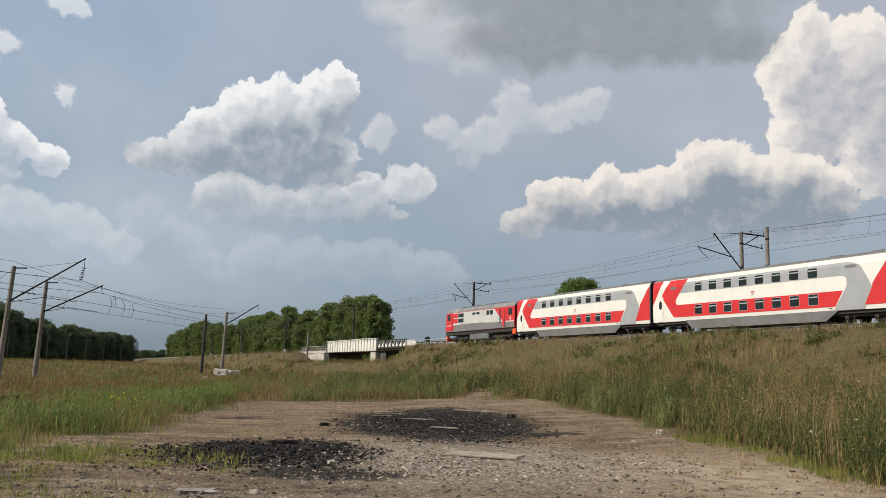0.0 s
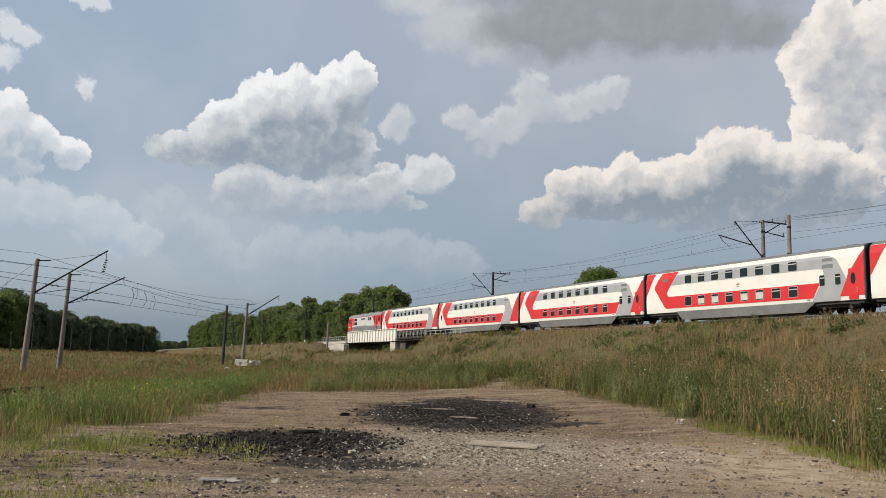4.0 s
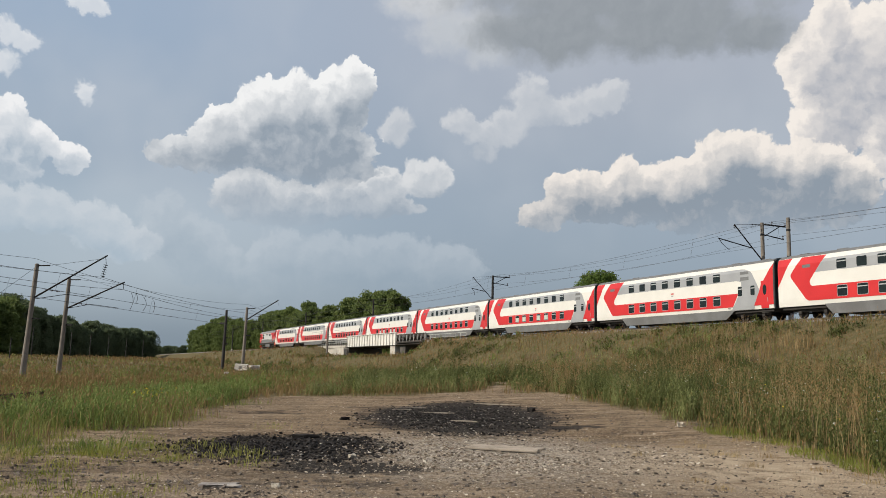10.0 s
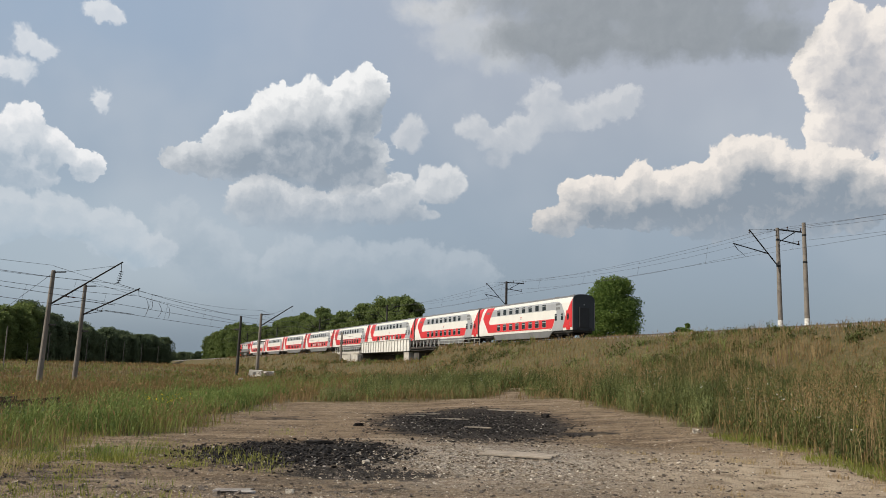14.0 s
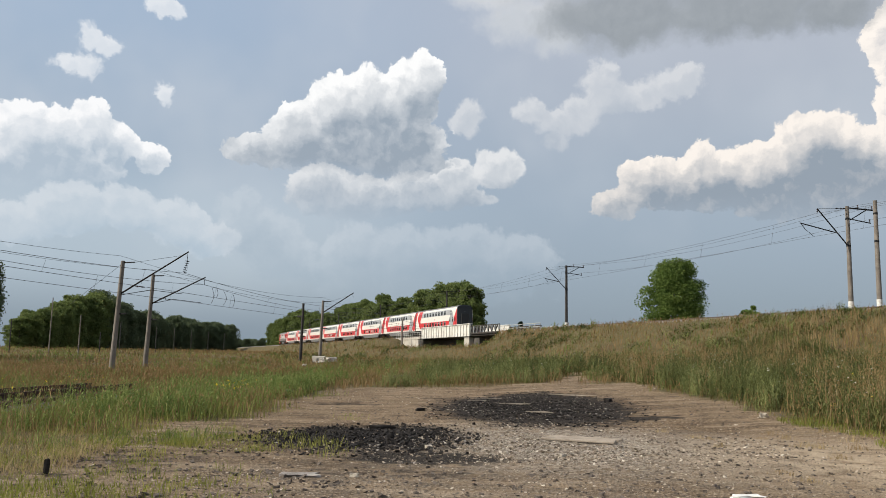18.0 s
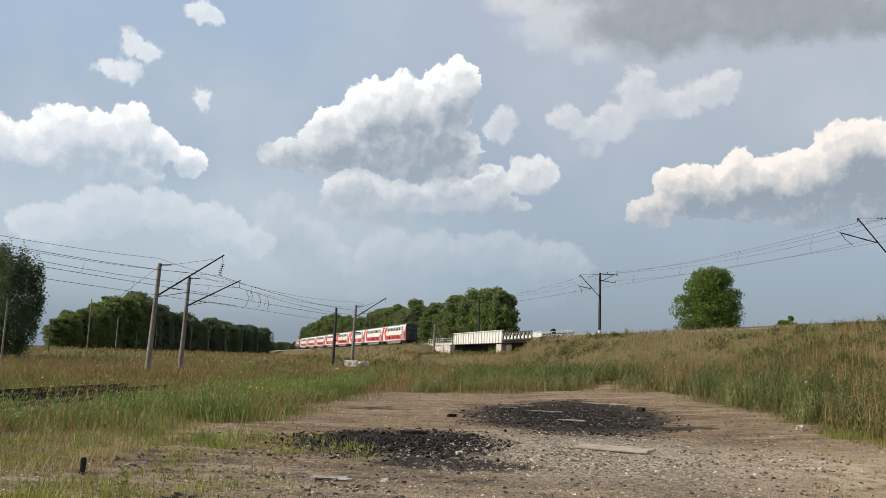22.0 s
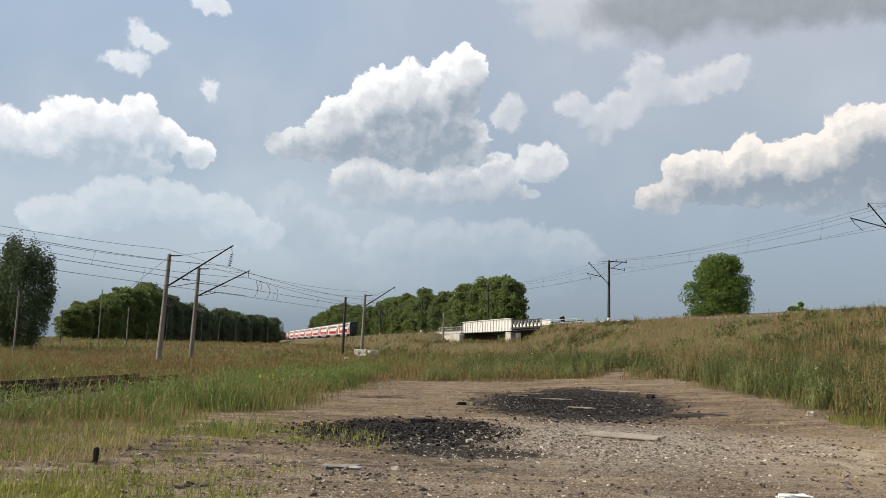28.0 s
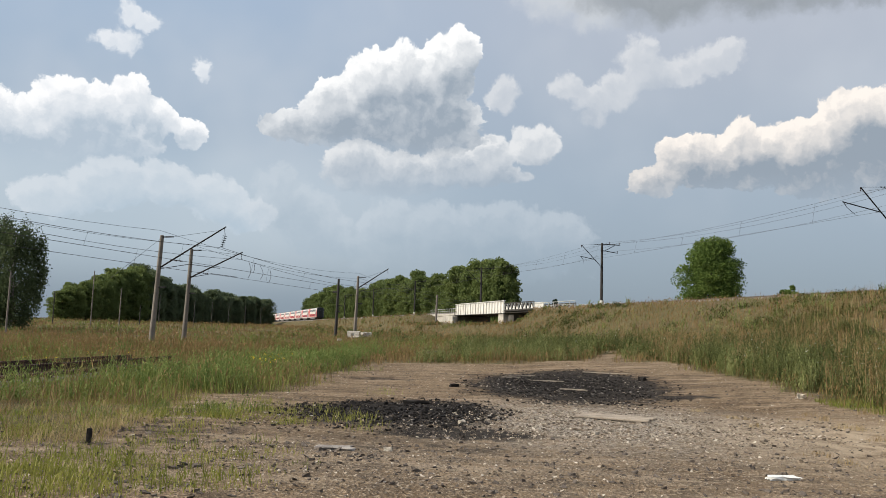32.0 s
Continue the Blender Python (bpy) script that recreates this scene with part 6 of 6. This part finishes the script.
    v = [bm.verts.new(p) for p in ((20.3, -1.35, 3.1), (20.3, 1.35, 3.1), (20.02, 1.3, 4.15), (20.02, -1.3, 4.15))]
    bm.faces.new(v)
    for p in bm.verts:
        p.co.x += 0.12
    bmesh.ops.solidify(bm, geom=bm.faces[:], thickness=0.05)
    part("windscreen", bm, M_GLASS, e, "dark windscreen")
    part("cab_nose", boxed(20.5, 20.85, -1.4, 1.4, 1.6, 3.0, bevel=0.12), M_RED, e)
    for y in (-1.05, 1.05):
        part("headlight", rodded((20.8, y, 1.95), (20.9, y, 1.95), 0.13, sides=12), M_SEAL, e)
        part("buffer", rodded((20.6, y * 0.85, 1.08), (21.1, y * 0.85, 1.08), 0.12, 0.24, 12), M_BLACK, e)
    part("top_light", boxed(19.75, 19.95, -0.3, 0.3, 4.5, 4.75, bevel=0.05), M_SEAL, e)
    part("plough", boxed(20.3, 20.75, -1.35, 1.35, 0.25, 0.75, bevel=0.08), M_ORANGE, e)
    part("underframe", boxed(0.4, 20.6, -1.4, 1.4, 1.1, 1.6), M_GEAR, e, "dark underframe")
    part("fuel_tank", boxed(7.6, 13.0, -1.4, 1.4, 0.3, 1.45, bevel=0.12), M_ROOF, e, "dull grey fuel tank")
    bogie(e, 4.2, (-1.85, 0.0, 1.85))
    bogie(e, 16.6, (-1.85, 0.0, 1.85))
    return e


def train_pose(s):
    return pose(*on_line(s, TRACK_Q, RAIL_Z), 0, 0, TRACK_ANGLE)


def tail_at(t):
    """Where the last coach's rear plane stands on the line at a time."""
    return -117.34 + 13.978 * t + 0.0416 * t * t


# ---------------------------------------------------------------- small things
def planks():
    a, b = Vector((0.89, 17.9, 0)), Vector((2.25, 17.35, 0))
    heap = thing("plank_stack", (*((a + b) / 2).xy, float(height(1.5, 17.6)) - 0.025), "flat stack of grey weathered boards on gravel", "boards", turn=math.degrees(math.atan2((b - a).y, (b - a).x)))
    g = random.Random(1)
    for i in range(5):
        y = -0.40 + i * 0.17 + g.uniform(-0.015, 0.015)
        part("board", boxed(-0.76 + g.uniform(-0.06, 0.06), 0.76 + g.uniform(-0.06, 0.06), y, y + 0.11, 0.045, 0.08, bevel=0.004), M_PLANK, heap)
    for x in (-0.6, 0.0, 0.6):
        part("batten", boxed(x - 0.05, x + 0.05, -0.40, 0.42, -0.02, 0.045, bevel=0.004), M_PLANK, heap)


def single(name, x, y, sizes, material, label, category, seed, turn=0.0, lift=0.0):
    """A rough single piece on the ground: a bevelled block with every corner shifted."""
    g = random.Random(seed)
    bm = boxed(-sizes[0] / 2, sizes[0] / 2, -sizes[1] / 2, sizes[1] / 2, 0, sizes[2])
    bmesh.ops.subdivide_edges(bm, edges=bm.edges[:], cuts=2, use_grid_fill=True)
    for v in bm.verts:
        v.co += Vector((g.uniform(-1, 1) * sizes[0], g.uniform(-1, 1) * sizes[1], g.uniform(-1, 0.6) * sizes[2])) * 0.13
        v.co.z = max(v.co.z, -0.03)
    me = bpy.data.meshes.new(name)
    bm.to_mesh(me)
    bm.free()
    me.materials.append(material)
    ob = new(name, me)
    ob.matrix_world = pose(x, y, float(height(x, y)) - 0.01 + lift, 0, 0, turn)
    return tagged(ob, label, category)


def burdock():
    """A low plant with a few broad leaves at the edge of the bare earth."""
    x, y = -8.3, 32.4
    plant = thing("burdock_plant", (x, y, float(height(x, y))), "low broad-leaved green plant at the edge of the clearing", "plant")
    g = random.Random(9)
    for i in range(14):
        a, up, long = g.uniform(0, 6.28), g.uniform(0.15, 0.9), g.uniform(0.35, 0.6)
        bm = bmesh.new()
        rows = []
        for k, wide in ((0.0, 0.02), (0.35, 0.13), (0.7, 0.11), (1.0, 0.02)):
            out, z = long * k * math.cos(up), long * (k * math.sin(up) - 0.35 * k * k) + 0.03
            c = Vector((math.cos(a) * out, math.sin(a) * out, z + 0.25 * (i % 3) / 2))
            s = Vector((-math.sin(a), math.cos(a), 0)) * wide
            rows.append((bm.verts.new(c - s), bm.verts.new(c + Vector((0, 0, -0.02))), bm.verts.new(c + s)))
        for p, q in zip(rows, rows[1:]):
            bm.faces.new((p[0], p[1], q[1], q[0]))
            bm.faces.new((p[1], p[2], q[2], q[1]))
        part("leaf", bm, M_BROAD, plant)


def odds_and_ends():
    burdock()
    single("charred_stump", -6.0, 11.1, (0.06, 0.06, 0.2), M_COAL, "short black charred stump in yellow grass", "stump", 51, 15)
    single("rubble_heap", -7.0, 57.5, (1.2, 0.8, 0.35), M_RUBBLE, "low heap of grey rubble at the weeds' edge", "rubble", 52, 15)
    for i, (x, y, s) in enumerate(((-2.02, 11.8, 0.11), (1.02, 15.0, 0.10), (6.9, 23.5, 0.22), (-1.34, 15.7, 0.13))):
        single("stone", x, y, (s, s * 0.8, s * 0.55), M_STONE, "pale stone lying on the bare earth", "stone", i, 40 * i)
    single("charred_board", -2.7, 19.5, (0.62, 0.16, 0.10), M_COAL, "flat black charred piece of board", "board", 11, 5)
    single("charred_block", -2.5, 26.2, (0.24, 0.16, 0.10), M_COAL, "small black charred block on the earth", "block", 12, 20)
    single("charred_block", 3.75, 31.3, (0.22, 0.2, 0.15), M_COAL, "small black charred block on the earth", "block", 13, 50)
    for i, (x, y, l, a) in enumerate(((2.9, 35.5, 2.2, -14), (-0.6, 34.5, 1.1, 8), (1.1, 26.0, 0.9, -18), (0.3, 31.5, 1.4, -6), (-1.0, 33.0, 0.8, 3))):
        single("stick", x, y, (l * 0.8, 0.05, 0.04), M_PLANK, "pale weathered stick lying on burnt ground", "stick", 20 + i, a, 0.03)
    single("paper_scrap", 2.95, 10.8, (0.34, 0.16, 0.05), M_PAPER, "crumpled white scrap on the earth", "litter", 31, 10)
    single("ash_pile", -2.76, 11.74, (0.5, 0.26, 0.05), M_ASH, "flat grey heap of ash and scraps", "ash", 33, 8)
    single("plastic_bag", 4.75, 9.75, (0.42, 0.34, 0.22), M_COAL, "crumpled black plastic bag on the earth", "litter", 32, 30)
    for i, (az, d, sz) in enumerate(((-12.25, 122, (1.6, 1.0, 0.9)), (-11.45, 124, (1.5, 0.9, 0.65)), (-12.0, 119, (0.7, 0.6, 0.5)), (-11.95, 117, (0.8, 0.6, 0.4)), (-13.2, 100, (0.8, 0.4, 0.2)))):
        x, y = polar(az, d)
        single("concrete_block", x, y, sz, M_CONC_L, "broken pale concrete block lying in the grass", "block", 40 + i, 25 * i, 0.25)


low_line_poles()
low_wires()
low_jumpers()
upper_line()
upper_track()
rusty_track()
bridge()
planks()
odds_and_ends()
COACHES = [coach(0)]
COACHES.append(coach(2))
COACHES.append(coach(1))
TRAIN = [locomotive()]


def motions():
    """The train runs along the bank, a little faster and faster."""
    order = [1, 1, 2, 1, 2, 1, 0, 0]      # from the last coach to the first
    kinds = {0: COACHES[0], 1: COACHES[2], 2: COACHES[1]}
    used = set()
    times = [0.0, 2.0, 4.0, 6.0, 8.0, 10.0, 12.0, 14.0, 16.0, 18.0, 20.0, 22.0, 24.0, 26.0, 28.0, 30.0, 32.0]
    for i, kind in enumerate(order):
        ob = kinds[kind] if kind not in used else copy_thing(kinds[kind], Matrix())
        used.add(kind)
        ob.animation_data_clear()
        walk(ob, [(t, train_pose(tail_at(t) + COACH_LONG * (i + 0.5))) for t in times])
    walk(TRAIN[0], [(t, train_pose(tail_at(t) + COACH_LONG * 8)) for t in times])


motions()
